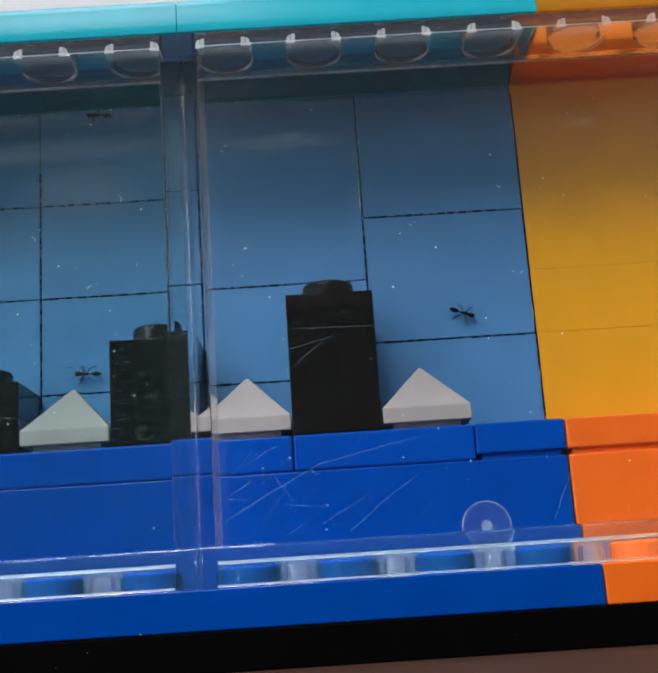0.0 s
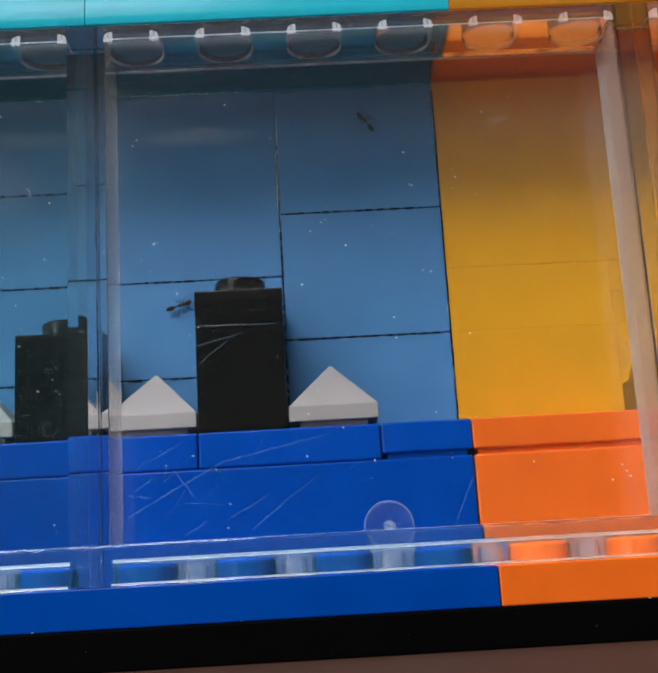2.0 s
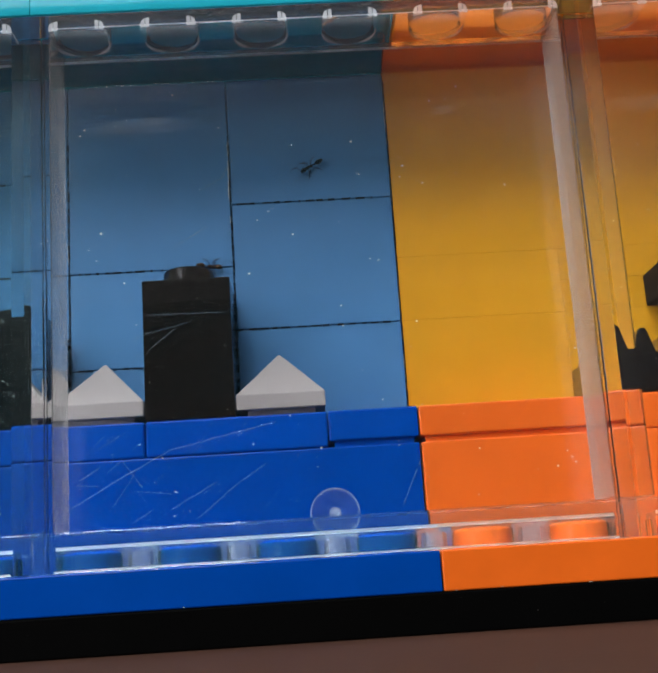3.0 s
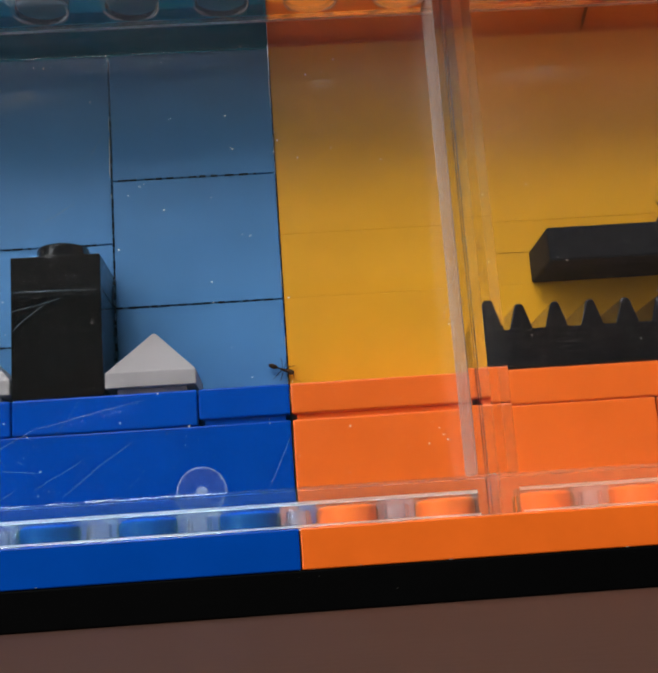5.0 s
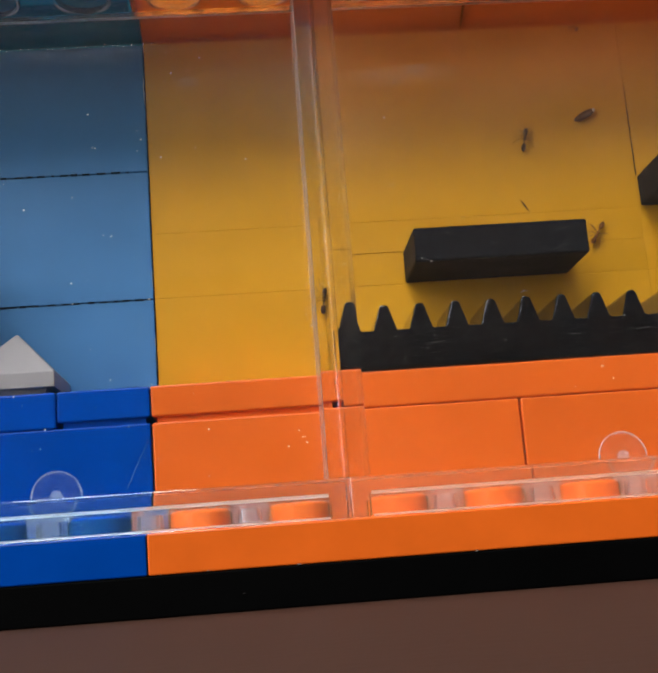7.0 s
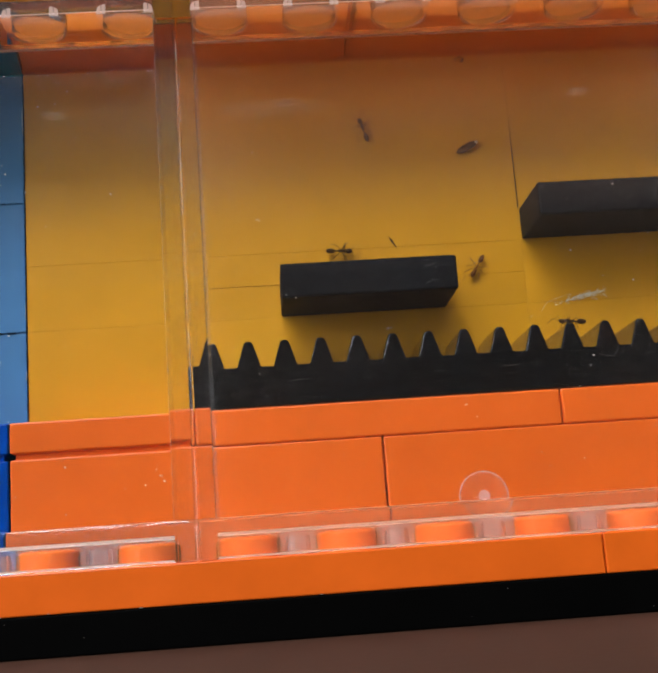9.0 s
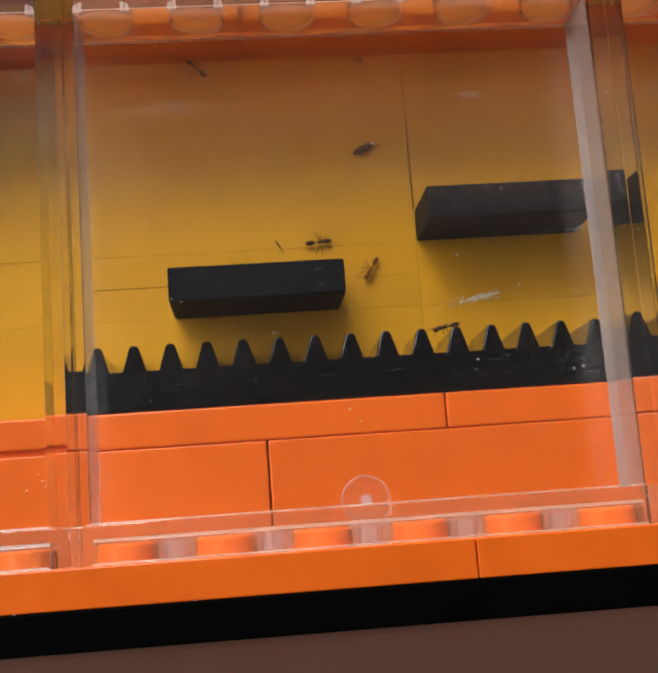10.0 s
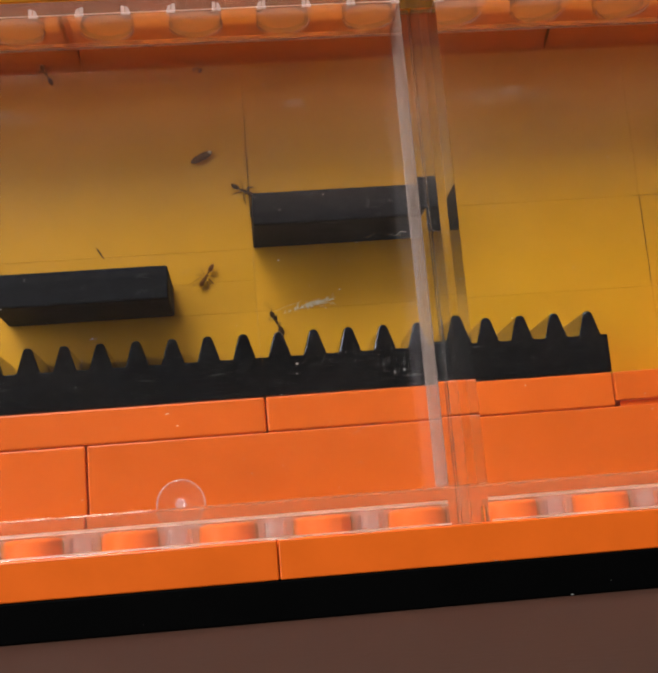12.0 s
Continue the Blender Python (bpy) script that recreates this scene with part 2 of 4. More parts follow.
WARM_BASE = milky_plastic("warm_cast_base_plastic", 0.10, (0.82, 0.50, 0.34), 0.0, (0.9, 0.5, 0.3), (0.90, 0.88, 0.86))
WARM_EDGE = milky_plastic("warm_edge_glint", 0.30, (0.92, 0.58, 0.40), 0.5, (0.95, 0.5, 0.3))
# Tones for the stud outlines and highlights that are painted as pale pieces.
RIM = milky_plastic("painted_stud_outline", 0.34, (0.80, 0.86, 0.88))
WARM_RIM = milky_plastic("warm_stud_outline", 0.34, (0.92, 0.68, 0.58), 0.08, (0.95, 0.6, 0.45))
GLINT = milky_plastic("painted_stud_glint", 0.36, (0.86, 0.90, 0.94))
WARM_GLINT = milky_plastic("warm_stud_glint", 0.36, (0.92, 0.78, 0.72), 0.08, (0.95, 0.7, 0.6))
STUD_HAZE = milky_plastic("painted_stud_haze", 0.05, (0.70, 0.70, 0.74), ior=1.02)
WARM_TUBE = milky_plastic("warm_cast_tube_plastic", 0.12, (0.76, 0.58, 0.62), 0.15, (0.95, 0.6, 0.5))
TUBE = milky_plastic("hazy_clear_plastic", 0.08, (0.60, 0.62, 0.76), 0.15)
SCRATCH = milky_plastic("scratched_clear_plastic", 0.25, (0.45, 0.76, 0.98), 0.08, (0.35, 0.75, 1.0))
TINT_SLEEVE = milky_plastic("teal_reflection_tint", 0.035, (0.02, 0.34, 0.42), 0.06, (0.02, 0.36, 0.44), (0.50, 0.74, 0.62), 1.12)
WARM_TINT_SLEEVE = milky_plastic("warm_reflection_tint", 0.05, (0.90, 0.44, 0.12), 0.06, (0.95, 0.45, 0.1), (0.95, 0.88, 0.60), 1.12)
WARM_SKIN = milky_plastic("warm_cast_skin_plastic", 0.18, (0.70, 0.50, 0.43), 0.12, (0.95, 0.7, 0.55))
WARM_FOOT = milky_plastic("warm_foot_glint", 0.07, (0.92, 0.56, 0.36), 0.5, (0.95, 0.5, 0.3))
RIB = milky_plastic("softly_rubbed_rib_plastic", 0.002, (0.70, 0.68, 0.72), 0.035)



# ---- mesh helpers, in millimetres ----
def mesh_of(name, bm, mat, smooth=False):
    bmesh.ops.recalc_face_normals(bm, faces=bm.faces)
    bmesh.ops.scale(bm, vec=(MM, MM, MM), verts=bm.verts)
    me = bpy.data.meshes.new(name)
    bm.to_mesh(me)
    bm.free()
    me.materials.append(mat)
    if smooth:
        for p in me.polygons:
            p.use_smooth = True
    return me


def part(name, bm, mat, parent=None, label="", smooth=False):
    """Links a bmesh as one mesh object, under a thing or a part."""
    ob = new(name, mesh_of(name, bm, mat, smooth))
    if parent is not None:
        ob.parent = parent
    if label:
        ob["label"] = label
    return ob


def add_box(bm, x0, x1, y0, y1, z0, z1, bevel=0.0, seg=2):
    r = bmesh.ops.create_cube(bm, size=1.0)
    vs = r["verts"]
    for v in vs:
        v.co = Vector(((x0 + x1) / 2 + v.co.x * (x1 - x0), (y0 + y1) / 2 + v.co.y * (y1 - y0), (z0 + z1) / 2 + v.co.z * (z1 - z0)))
    if bevel > 0:
        es = list({e for v in vs for e in v.link_edges})
        bmesh.ops.bevel(bm, geom=es, offset=bevel, segments=seg, profile=0.5, affect="EDGES")
    return bm


def box(*a, bevel=0.0, seg=2):
    return add_box(bmesh.new(), *a, bevel=bevel, seg=seg)


def turned(profile, seg=28, centre=(0, 0, 0), axis="z"):
    """A closed solid turned from (radius, height) pairs; ends with radius 0 are closed by a point."""
    bm = bmesh.new()
    rings = []
    for r, h in profile:
        if r < 1e-6:
            rings.append([bm.verts.new((0, 0, h))])
        else:
            rings.append([bm.verts.new((r * math.cos(2 * math.pi * i / seg), r * math.sin(2 * math.pi * i / seg), h)) for i in range(seg)])
    for a, b in zip(rings, rings[1:]):
        for i in range(seg):
            j = (i + 1) % seg
            if len(a) == 1 and len(b) == 1:
                continue
            if len(a) == 1:
                bm.faces.new((a[0], b[i], b[j]))
            elif len(b) == 1:
                bm.faces.new((a[i], b[0], a[j]))
            else:
                bm.faces.new((a[i], b[i], b[j], a[j]))
    for v in bm.verts:
        x, y, z = v.co
        if axis == "y":
            x, y, z = x, z, y
        v.co = Vector((x + centre[0], y + centre[1], z + centre[2]))
    return bm


def moved(ob, x, y, z):
    ob.location = (x * MM, y * MM, z * MM)
    return ob


# ---- assumed room round the table; unseen surfaces toned for bounce and pane reflections ----
def room():
    def solid(name, bounds, mat, label, category):
        return tagged(part(name, box(*bounds), mat), label, category, kind="structure")

    solid("floor", (-1300, 1300, -1020, 900, -760, -720), FLOOR, "brown floor of the room", "floor")
    solid("ceiling", (-1300, 1300, -1020, 900, 2040, 2080), PLASTER, "assumed unseen ceiling, warm to tint the bounced light", "ceiling")
    solid("wall_back", (-1300, 1300, 900, 960, -720, 2040), BACKWALL, "pale plaster wall behind the table", "wall")
    solid("wall_west", (-1360, -1300, -1020, 900, -720, 2040), PLASTER, "assumed unseen side wall, warm to tint the bounced light", "wall")
    solid("wall_east", (1300, 1360, -1020, 900, -720, 2040), PLASTER, "assumed unseen side wall, warm to tint the bounced light", "wall")
    wall = tagged(new("wall_front"), "unseen grey wall toned for pane reflections, with window and added opening", "wall", kind="structure")
    part("wall_piece", box(-1300, -1285, -1080, -1020, -720, 2040), WALLPAINT, wall)
    part("wall_piece", box(-1285, -755, -1080, -1020, -720, -105), WALLPAINT, wall)
    part("wall_piece", box(-1285, -755, -1080, -1020, 1390, 2040), WALLPAINT, wall)
    part("wall_piece", box(-755, -700, -1080, -1020, -720, 2040), WALLPAINT, wall)
    part("wall_piece", box(-60, 1300, -1080, -1020, -720, 2040), WALLPAINT, wall)
    part("wall_piece", box(-700, -60, -1080, -1020, -720, 690), WALLPAINT, wall)
    part("wall_piece", box(-700, -60, -1080, -1020, 1945, 2040), WALLPAINT, wall)
    # Added boards in tone steps grade what the panes mirror.
    solid("wainscot", (-750, 1300, -1019, -1008, -720, 300), REFLECT_DARK, "added unseen dark board that dims the low pane reflections", "panelling")
    solid("dado_lower", (-750, 1300, -1019, -1010, 300.5, 360), REFLECT_MID, "added unseen mid-dark board grading the pane reflections", "trim")
    solid("dado_upper", (-750, 1300, -1019, -1012, 360.5, 430), REFLECT_PALE, "added unseen grey board grading the pane reflections", "trim")
    # The taller opening is made up, to hold the low fill lamp.
    for name, x0, x1, z0, z1, uprights, rails, label in (("window_1", -700, -60, 690, 1945, (-380,), (1300,), "white wooden window frame with four openings"),
                                                       ("door_1", -1285, -755, -105, 1390, (), (620,), "added unseen frame round the low fill lamp")):
        win = tagged(new(name), label, "window frame", kind="structure")
        for a, b in ((x0, x0 + 32), (x1 - 32, x1)):
            part("frame", box(a, b, -1044, -1021, z0, z1, bevel=2.0), WINDOW_WHITE, win)
        for a, b in ((z0, z0 + 32), (z1 - 32, z1)):
            part("frame", box(x0 + 32.5, x1 - 32.5, -1044, -1021, a, b, bevel=2.0), WINDOW_WHITE, win)
        for c in uprights:
            part("glazing_bar", box(c - 13, c + 13, -1042, -1023, z0 + 32.5, z1 - 32.5, bevel=2.0), WINDOW_WHITE, win)
        for c in rails:
            part("glazing_bar", box(x0 + 32.5, x1 - 32.5, -1041, -1024, c - 13, c + 13, bevel=2.0), WINDOW_WHITE, win)
    table = tagged(new("table"), "brown table under the toy brick enclosure", "table")
    part("tabletop", box(-480, 480, -190, 360, -24, 0, bevel=2.0), TABLE, table)
    for x in (-440, 440):
        for y in (-150, 320):
            part("leg", box(x - 22, x + 22, y - 22, y + 22, -720, -24, bevel=2.0), TABLE, table)


# ---- toy bricks ----
G = 0.05
STUD_ME = {}


def stud_mesh(mat):
    if mat.name not in STUD_ME:
        STUD_ME[mat.name] = mesh_of("stud", turned([(0, 0), (2.4, 0), (2.4, 1.3), (2.37, 1.47), (2.28, 1.6), (2.15, 1.68), (1.95, 1.7), (0, 1.7)], 32), mat)
    return STUD_ME[mat.name]


def brick(name, x, y, z, mat, label, category, studs=(), groove=False, gap=G, bevel=0.12, group="", joint=0.02):
    """A toy brick, plate or tile that fills x, y, z (pairs, millimetres), with its studs as parts."""
    cx, cy, cz = (x[0] + x[1]) / 2, (y[0] + y[1]) / 2, z[0]
    dx, dy, h = (x[1] - x[0]) / 2 - gap, (y[1] - y[0]) / 2 - gap, z[1] - z[0]
    bm = box(-dx, dx, -dy, dy, 0.5 if groove else joint, h - joint, bevel=bevel)
    if groove:
        add_box(bm, -dx + 0.45, dx - 0.45, -dy + 0.45, dy - 0.45, 0.015, 0.49)
    ob = moved(part(name, bm, mat), cx, cy, cz)
    tagged(ob, label, category, group)
    for sx, sy in studs:
        s = new("stud", stud_mesh(mat))
        s.parent = ob
        s.location = ((sx - cx) * MM, (sy - cy) * MM, (h - joint) * MM)
    return ob


def base_layers():
    tagged(part("base_plate", box(-120, 168, 0.0, 64, 0.0, 3.18, bevel=0.15), BLACK_BASE), "black plastic base plate lying on the table", "base plate")
    for x0, x1, mat, word in ((-96, -64, BLUE, "blue"), (-64, 0, BLUE, "blue"), (0, 48, ORANGE, "orange"), (48, 112, ORANGE, "orange"), (112, 144, ORANGE, "orange")):
        brick("toy_plate", (x0, x1), (0, 24), (3.2, 6.4), mat, f"{word} plastic toy plate on the black base plate", "toy plate",
              [(x, 4) for x in range(x0 + 4, x1, 8)], group="front plates")


def ledge():
    for x0, x1, mat, word in ((-128, -64, BLUE, "blue"), (-64, 0, BLUE, "blue"), (0, 32, ORANGE, "orange"), (32, 96, ORANGE, "orange"), (96, 144, ORANGE, "orange")):
        brick("toy_brick", (x0, x1), (8.1, 16), (6.4, 16), mat, f"long {word} plastic toy brick behind the clear panel", "toy brick", gap=0.07, bevel=0.17, group="ledge bricks")
    for x0, x1, mat, word in ((-64, -56, BLUE, "blue"), (-56, -24, BLUE, "blue"), (-24, -8, BLUE, "blue"), (16, 48, ORANGE, "orange"), (48, 80, ORANGE, "orange")):
        brick("toy_plate", (x0, x1), (8.1, 16), (16, 19.2), mat, f"{word} plastic toy plate on the ledge bricks", "toy plate", bevel=0.2, group="ledge plates")
    for x0, x1, mat, word in ((-8, 0, BLUE, "small blue"), (0, 16, ORANGE, "orange"), (80, 96, ORANGE, "orange")):
        brick("toy_tile", (x0, x1), (8.1, 16), (16, 19.2), mat, f"{word} smooth plastic tile on the ledge brick", "toy tile", groove=True, bevel=0.18, group="ledge tiles")


def pyramid(x0):
    bm = bmesh.new()
    add_box(bm, -3.0, 3.0, -3.0, 3.0, 0.02, 0.5)
    a, b = 3.93, 0.1
    lo = [bm.verts.new((sx * a, sy * a, 0.5)) for sx, sy in ((-1, -1), (1, -1), (1, 1), (-1, 1))]
    mi = [bm.verts.new((sx * a, sy * a, 1.85)) for sx, sy in ((-1, -1), (1, -1), (1, 1), (-1, 1))]
    hi = [bm.verts.new((sx * b, sy * b, 6.05)) for sx, sy in ((-1, -1), (1, -1), (1, 1), (-1, 1))]
    bm.faces.new(lo[::-1])
    bm.faces.new(hi)
    es = []
    for i in range(4):
        j = (i + 1) % 4
        bm.faces.new((lo[i], lo[j], mi[j], mi[i]))
        bm.faces.new((mi[i], mi[j], hi[j], hi[i]))
    bm.edges.ensure_lookup_table()
    es = [e for e in bm.edges if all(v in lo + mi + hi for v in e.verts)]
    bmesh.ops.bevel(bm, geom=es, offset=0.1, segments=2, profile=0.5, affect="EDGES")
    ob = moved(part("toy_pyramid", bm, WHITE), x0 + 4, 12.05, 19.2)
    return tagged(ob, "small pale grey plastic pyramid slope on the blue ledge", "toy slope", "pale pyramids")


def columns():
    for x in (-16, -32, -48):
        pyramid(x)
    Y = (8.1, 16)
    brick("toy_plate", (-24, -16), Y, (28.8, 32), BLACK, "small black plastic plate topping the tallest column", "toy plate", [(-20, 12)], group="black columns")
    brick("toy_brick", (-24, -16), Y, (19.2, 28.8), BLACK, "black plastic brick under a small plate", "toy brick", group="black columns")
    brick("toy_brick", (-40, -32), Y, (19.2, 28.8), BLACK, "single black plastic brick with a bare stud", "toy brick", [(-36, 12)], group="black columns")
    brick("toy_plate", (-56, -48), Y, (22.4, 25.6), BLACK, "small black plastic plate on another plate", "toy plate", [(-52, 12)], group="black columns")
    brick("toy_plate", (-56, -48), Y, (19.2, 22.4), BLACK, "small black plastic plate on the blue ledge", "toy plate", group="black columns")


def back_wall():
    rows = []
    for x0 in (-80, -64, -48):
        zs = (6.4, 16, 25.6, 35.2, 44.8, 54.9)
        rows += [(x0, x0 + 16, a, b) for a, b in zip(zs, zs[1:])]
    zs = (6.4, 16, 25.6, 35.2, 54.9)
    rows += [(-32, -16, a, b) for a, b in zip(zs, zs[1:])]
    zs = (6.4, 16, 28.8, 41.6, 54.9)
    rows += [(-16, 0, a, b) for a, b in zip(zs, zs[1:])]
    for x0, x1, a, b in rows:
        brick("toy_brick", (x0, x1), (16, 24), (a, b), WALL_BLUE, "medium blue smooth plastic brick in the back wall", "toy brick", gap=0.06, bevel=0.1, group="blue back wall", joint=0.04)
    yel = [(0, 16, 6.4, 19.2), (0, 16, 19.2, 28.8), (0, 16, 28.8, 35.2), (0, 48, 35.2, 54.9), (16, 48, 32, 35.2), (16, 48, 28.8, 32), (16, 48, 19.2, 28.8), (16, 48, 6.4, 19.2),
           (48, 88, 38.4, 54.9), (48, 88, 28.8, 38.4), (48, 88, 19.2, 28.8), (48, 88, 6.4, 19.2), (88, 128, 38.4, 54.9), (88, 128, 28.8, 38.4), (88, 128, 6.4, 28.8)]
    for x0, x1, a, b in yel:
        brick("toy_brick", (x0, x1), (16, 24), (a, b), YELLOW, "warm yellow smooth plastic brick in the back wall", "toy brick", gap=0.009, bevel=0.022, group="yellow back wall", joint=0.007)
    # Unseen bricks added to stop light leaking through the lower wall seams.
    for x0, x1, mat, word in ((-80, 0, WALL_BLUE, "medium blue"), (0, 64, YELLOW, "yellow"), (64, 128, YELLOW, "yellow")):
        brick("toy_brick", (x0, x1), (24, 32), (3.2, 43.5), mat, f"long {word} plastic brick behind the back wall", "toy brick", group="backing bricks")
    for x0, x1, z0 in ((24, 40, 28.8), (48, 64, 35.2)):
        brick("toy_plate", (x0, x1), (8.1, 16), (z0, z0 + 3.2), MATT_BLACK, "black plastic plate sticking out of the yellow wall as a shelf", "toy plate", bevel=0.2, group="black shelves")


def rack(x0):
    """A bar with ten straight-sided teeth; its front edges are rounded, its tooth tips too."""
    bm = bmesh.new()
    prof = [(0.015, 0.02), (31.985, 0.02), (31.985, 3.6)]
    for i in range(9, -1, -1):
        c = 1.6 + 3.2 * i
        prof += [(c + 1.10, 3.6), (c + 1.02, 3.68), (c + 0.46, 5.55), (c + 0.34, 5.78), (c + 0.16, 5.88), (c - 0.16, 5.88), (c - 0.34, 5.78), (c - 0.46, 5.55), (c - 1.02, 3.68), (c - 1.10, 3.6)]
    prof += [(0.015, 3.6)]
    rows = []
    for y, inset in ((0.1, 0.16), (0.15, 0.06), (0.26, 0.0), (7.9, 0.0)):
        ring = []
        n = len(prof)
        for i, (x, z) in enumerate(prof):
            a, b = Vector(prof[i - 1]), Vector(prof[(i + 1) % n])
            d = (b - a).normalized()
            ring.append(bm.verts.new((x - d.y * inset if 0.1 < x < 31.9 else x, y, z + d.x * inset)))
        rows.append(ring)
    for ring, back in ((rows[0], False), (rows[-1], True)):
        pieces = [ring[3 + 10 * i:13 + 10 * i] for i in range(10)]
        pieces.append(ring[:3] + [v for p in pieces for v in (p[0], p[-1])] + ring[-1:])
        for p in pieces:
            bm.faces.new(p[::-1] if back else p)
    for p, q in zip(rows, rows[1:]):
        for i in range(len(prof)):
            j = (i + 1) % len(prof)
            bm.faces.new((p[j], p[i], q[i], q[j]))
    ob = moved(part("gear_rack", bm, WET_BLACK), x0, 8.05, 19.2)
    return tagged(ob, "black plastic toothed gear rack on the orange ledge", "gear rack", "gear racks")


COVE_Y, COVE_Z, COVE_DEEP, COVE_HIGH = 8.1, 54.9, 7.85, 2.3


def cove_mesh(w):
    """A block whose underside hollows smoothly from the wall forward to the flat front."""
    arc = [(COVE_Y + COVE_DEEP * math.cos(a), COVE_Z + COVE_HIGH * math.sin(a)) for a in (math.pi / 2 * k / 72 for k in range(72, -1, -1))]
    prof = [(COVE_Y, 57.45)] + arc + [(COVE_Y + COVE_DEEP, 57.45)]
    bm = bmesh.new()
    a = [bm.verts.new((0.012, y, z)) for y, z in prof]
    b = [bm.verts.new((w - 0.012, y, z)) for y, z in prof]
    bm.faces.new(a)
    bm.faces.new(b[::-1])
    for k in range(len(prof)):
        n = (k + 1) % len(prof)
        bm.faces.new((a[n], a[k], b[k], b[n]))
    for f in bm.faces:
        f.smooth = False
    bmesh.ops.triangulate(bm, faces=[f for f in bm.faces if len(f.verts) > 4])
    return bm


def rim_mesh(w):
    """The front rim of a roof plate: rounded edges, and a face that leans back a little in its middle."""
    prof = [(0.14, 0.02), (0.05, 0.06), (0.0, 0.16), (0.0, 0.9), (0.003, 1.4), (0.015, 1.8), (0.034, 2.3), (0.04, 2.6), (0.04, 3.02), (0.08, 3.13), (0.17, 3.19), (1.2, 3.2), (1.2, 0.02)]
    bm = bmesh.new()
    ends = [[bm.verts.new((x, y, z)) for y, z in prof] for x in (0.04, w - 0.04)]
    bm.faces.new(ends[0])
    bm.faces.new(ends[1][::-1])
    n = len(prof)
    for k in range(n):
        j = (k + 1) % n
        bm.faces.new((ends[0][j], ends[0][k], ends[1][k], ends[1][j]))
    bmesh.ops.recalc_face_normals(bm, faces=bm.faces)
    bm.normal_update()
    for f in bm.faces:
        f.smooth = len(f.verts) == 4
    sharp = [e for e in bm.edges if len(e.link_faces) == 2 and e.calc_face_angle(0) > 0.7]
    for e in sharp:
        e.smooth = False
    return bm


def roof():
    for x0, x1, mat, word in ((-96, -32, THIN_AZURE, "azure"), (-32, 0, THIN_AZURE, "azure"), (0, 16, THIN_YELLOW, "yellow"), (16, 32, THIN_YELLOW, "yellow"), (32, 64, THIN_YELLOW, "yellow"), (64, 112, THIN_YELLOW, "yellow")):
        ob = tagged(new("roof_plate"), f"glossy {word} plastic plate lying on the clear panels", "toy plate", "roof plates")
        ob.location = (x0 * MM, 0, 54.4 * MM)
        w = x1 - x0
        part("top", box(0.04, w - 0.04, 1.22, 8.0, 1.9, 3.2, bevel=0.12), ROOF_YELLOW if mat is THIN_YELLOW else ROOF_AZURE, ob)
        part("rim", rim_mesh(w), mat, ob)
        part("rim", box(0.04, 0.25, 1.2, 8.0, 0.02, 1.88), mat, ob)
        part("rim", box(w - 0.25, w - 0.04, 1.2, 8.0, 0.02, 1.88), mat, ob)
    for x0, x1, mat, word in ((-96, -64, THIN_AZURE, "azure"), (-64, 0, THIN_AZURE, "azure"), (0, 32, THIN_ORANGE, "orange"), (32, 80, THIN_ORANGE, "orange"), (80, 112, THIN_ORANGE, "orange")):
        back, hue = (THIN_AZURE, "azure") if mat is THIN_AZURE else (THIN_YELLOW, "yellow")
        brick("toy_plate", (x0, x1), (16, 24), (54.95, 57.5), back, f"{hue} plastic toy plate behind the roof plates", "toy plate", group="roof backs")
        # The azure slopes get the darker copy, with their shade in the colour.
        tint, hue = (SHADED_AZURE, "shade-darkened azure") if mat is THIN_AZURE else (mat, word)
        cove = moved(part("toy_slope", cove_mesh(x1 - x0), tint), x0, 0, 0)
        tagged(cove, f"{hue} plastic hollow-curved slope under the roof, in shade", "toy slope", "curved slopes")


# ---- clear panels ----
def shell(x0, x1, y0, y1, z0, z1, side, front, top):
    """A box open below."""
    bm = bmesh.new()
    o = [bm.verts.new(p) for p in ((x0, y0, z0), (x1, y0, z0), (x1, y1, z0), (x0, y1, z0), (x0, y0, z1), (x1, y0, z1), (x1, y1, z1), (x0, y1, z1))]
    a0, a1, b0, b1, t = x0 + side, x1 - side, y0 + front, y1 - front, z1 - top
    i = [bm.verts.new(p) for p in ((a0, b0, z0), (a1, b0, z0), (a1, b1, z0), (a0, b1, z0), (a0, b0, t), (a1, b0, t), (a1, b1, t), (a0, b1, t))]
    bm.faces.new((o[4], o[5], o[6], o[7]))
    bm.faces.new((i[7], i[6], i[5], i[4]))
    for k in range(4):
        j = (k + 1) % 4
        bm.faces.new((o[k], o[j], o[j + 4], o[k + 4]))
        bm.faces.new((i[j], i[k], i[k + 4], i[j + 4]))
        bm.faces.new((o[j], o[k], i[k], i[j]))
    bmesh.ops.recalc_face_normals(bm, faces=bm.faces)
    es = [e for e in bm.edges if all(v in o for v in e.verts) or (abs(e.verts[0].co.z - t) < 1e-4 and abs(e.verts[1].co.z - t) < 1e-4)]
    bmesh.ops.bevel(bm, geom=es, offset=0.12, segments=2, profile=0.5, affect="EDGES")
    return bm


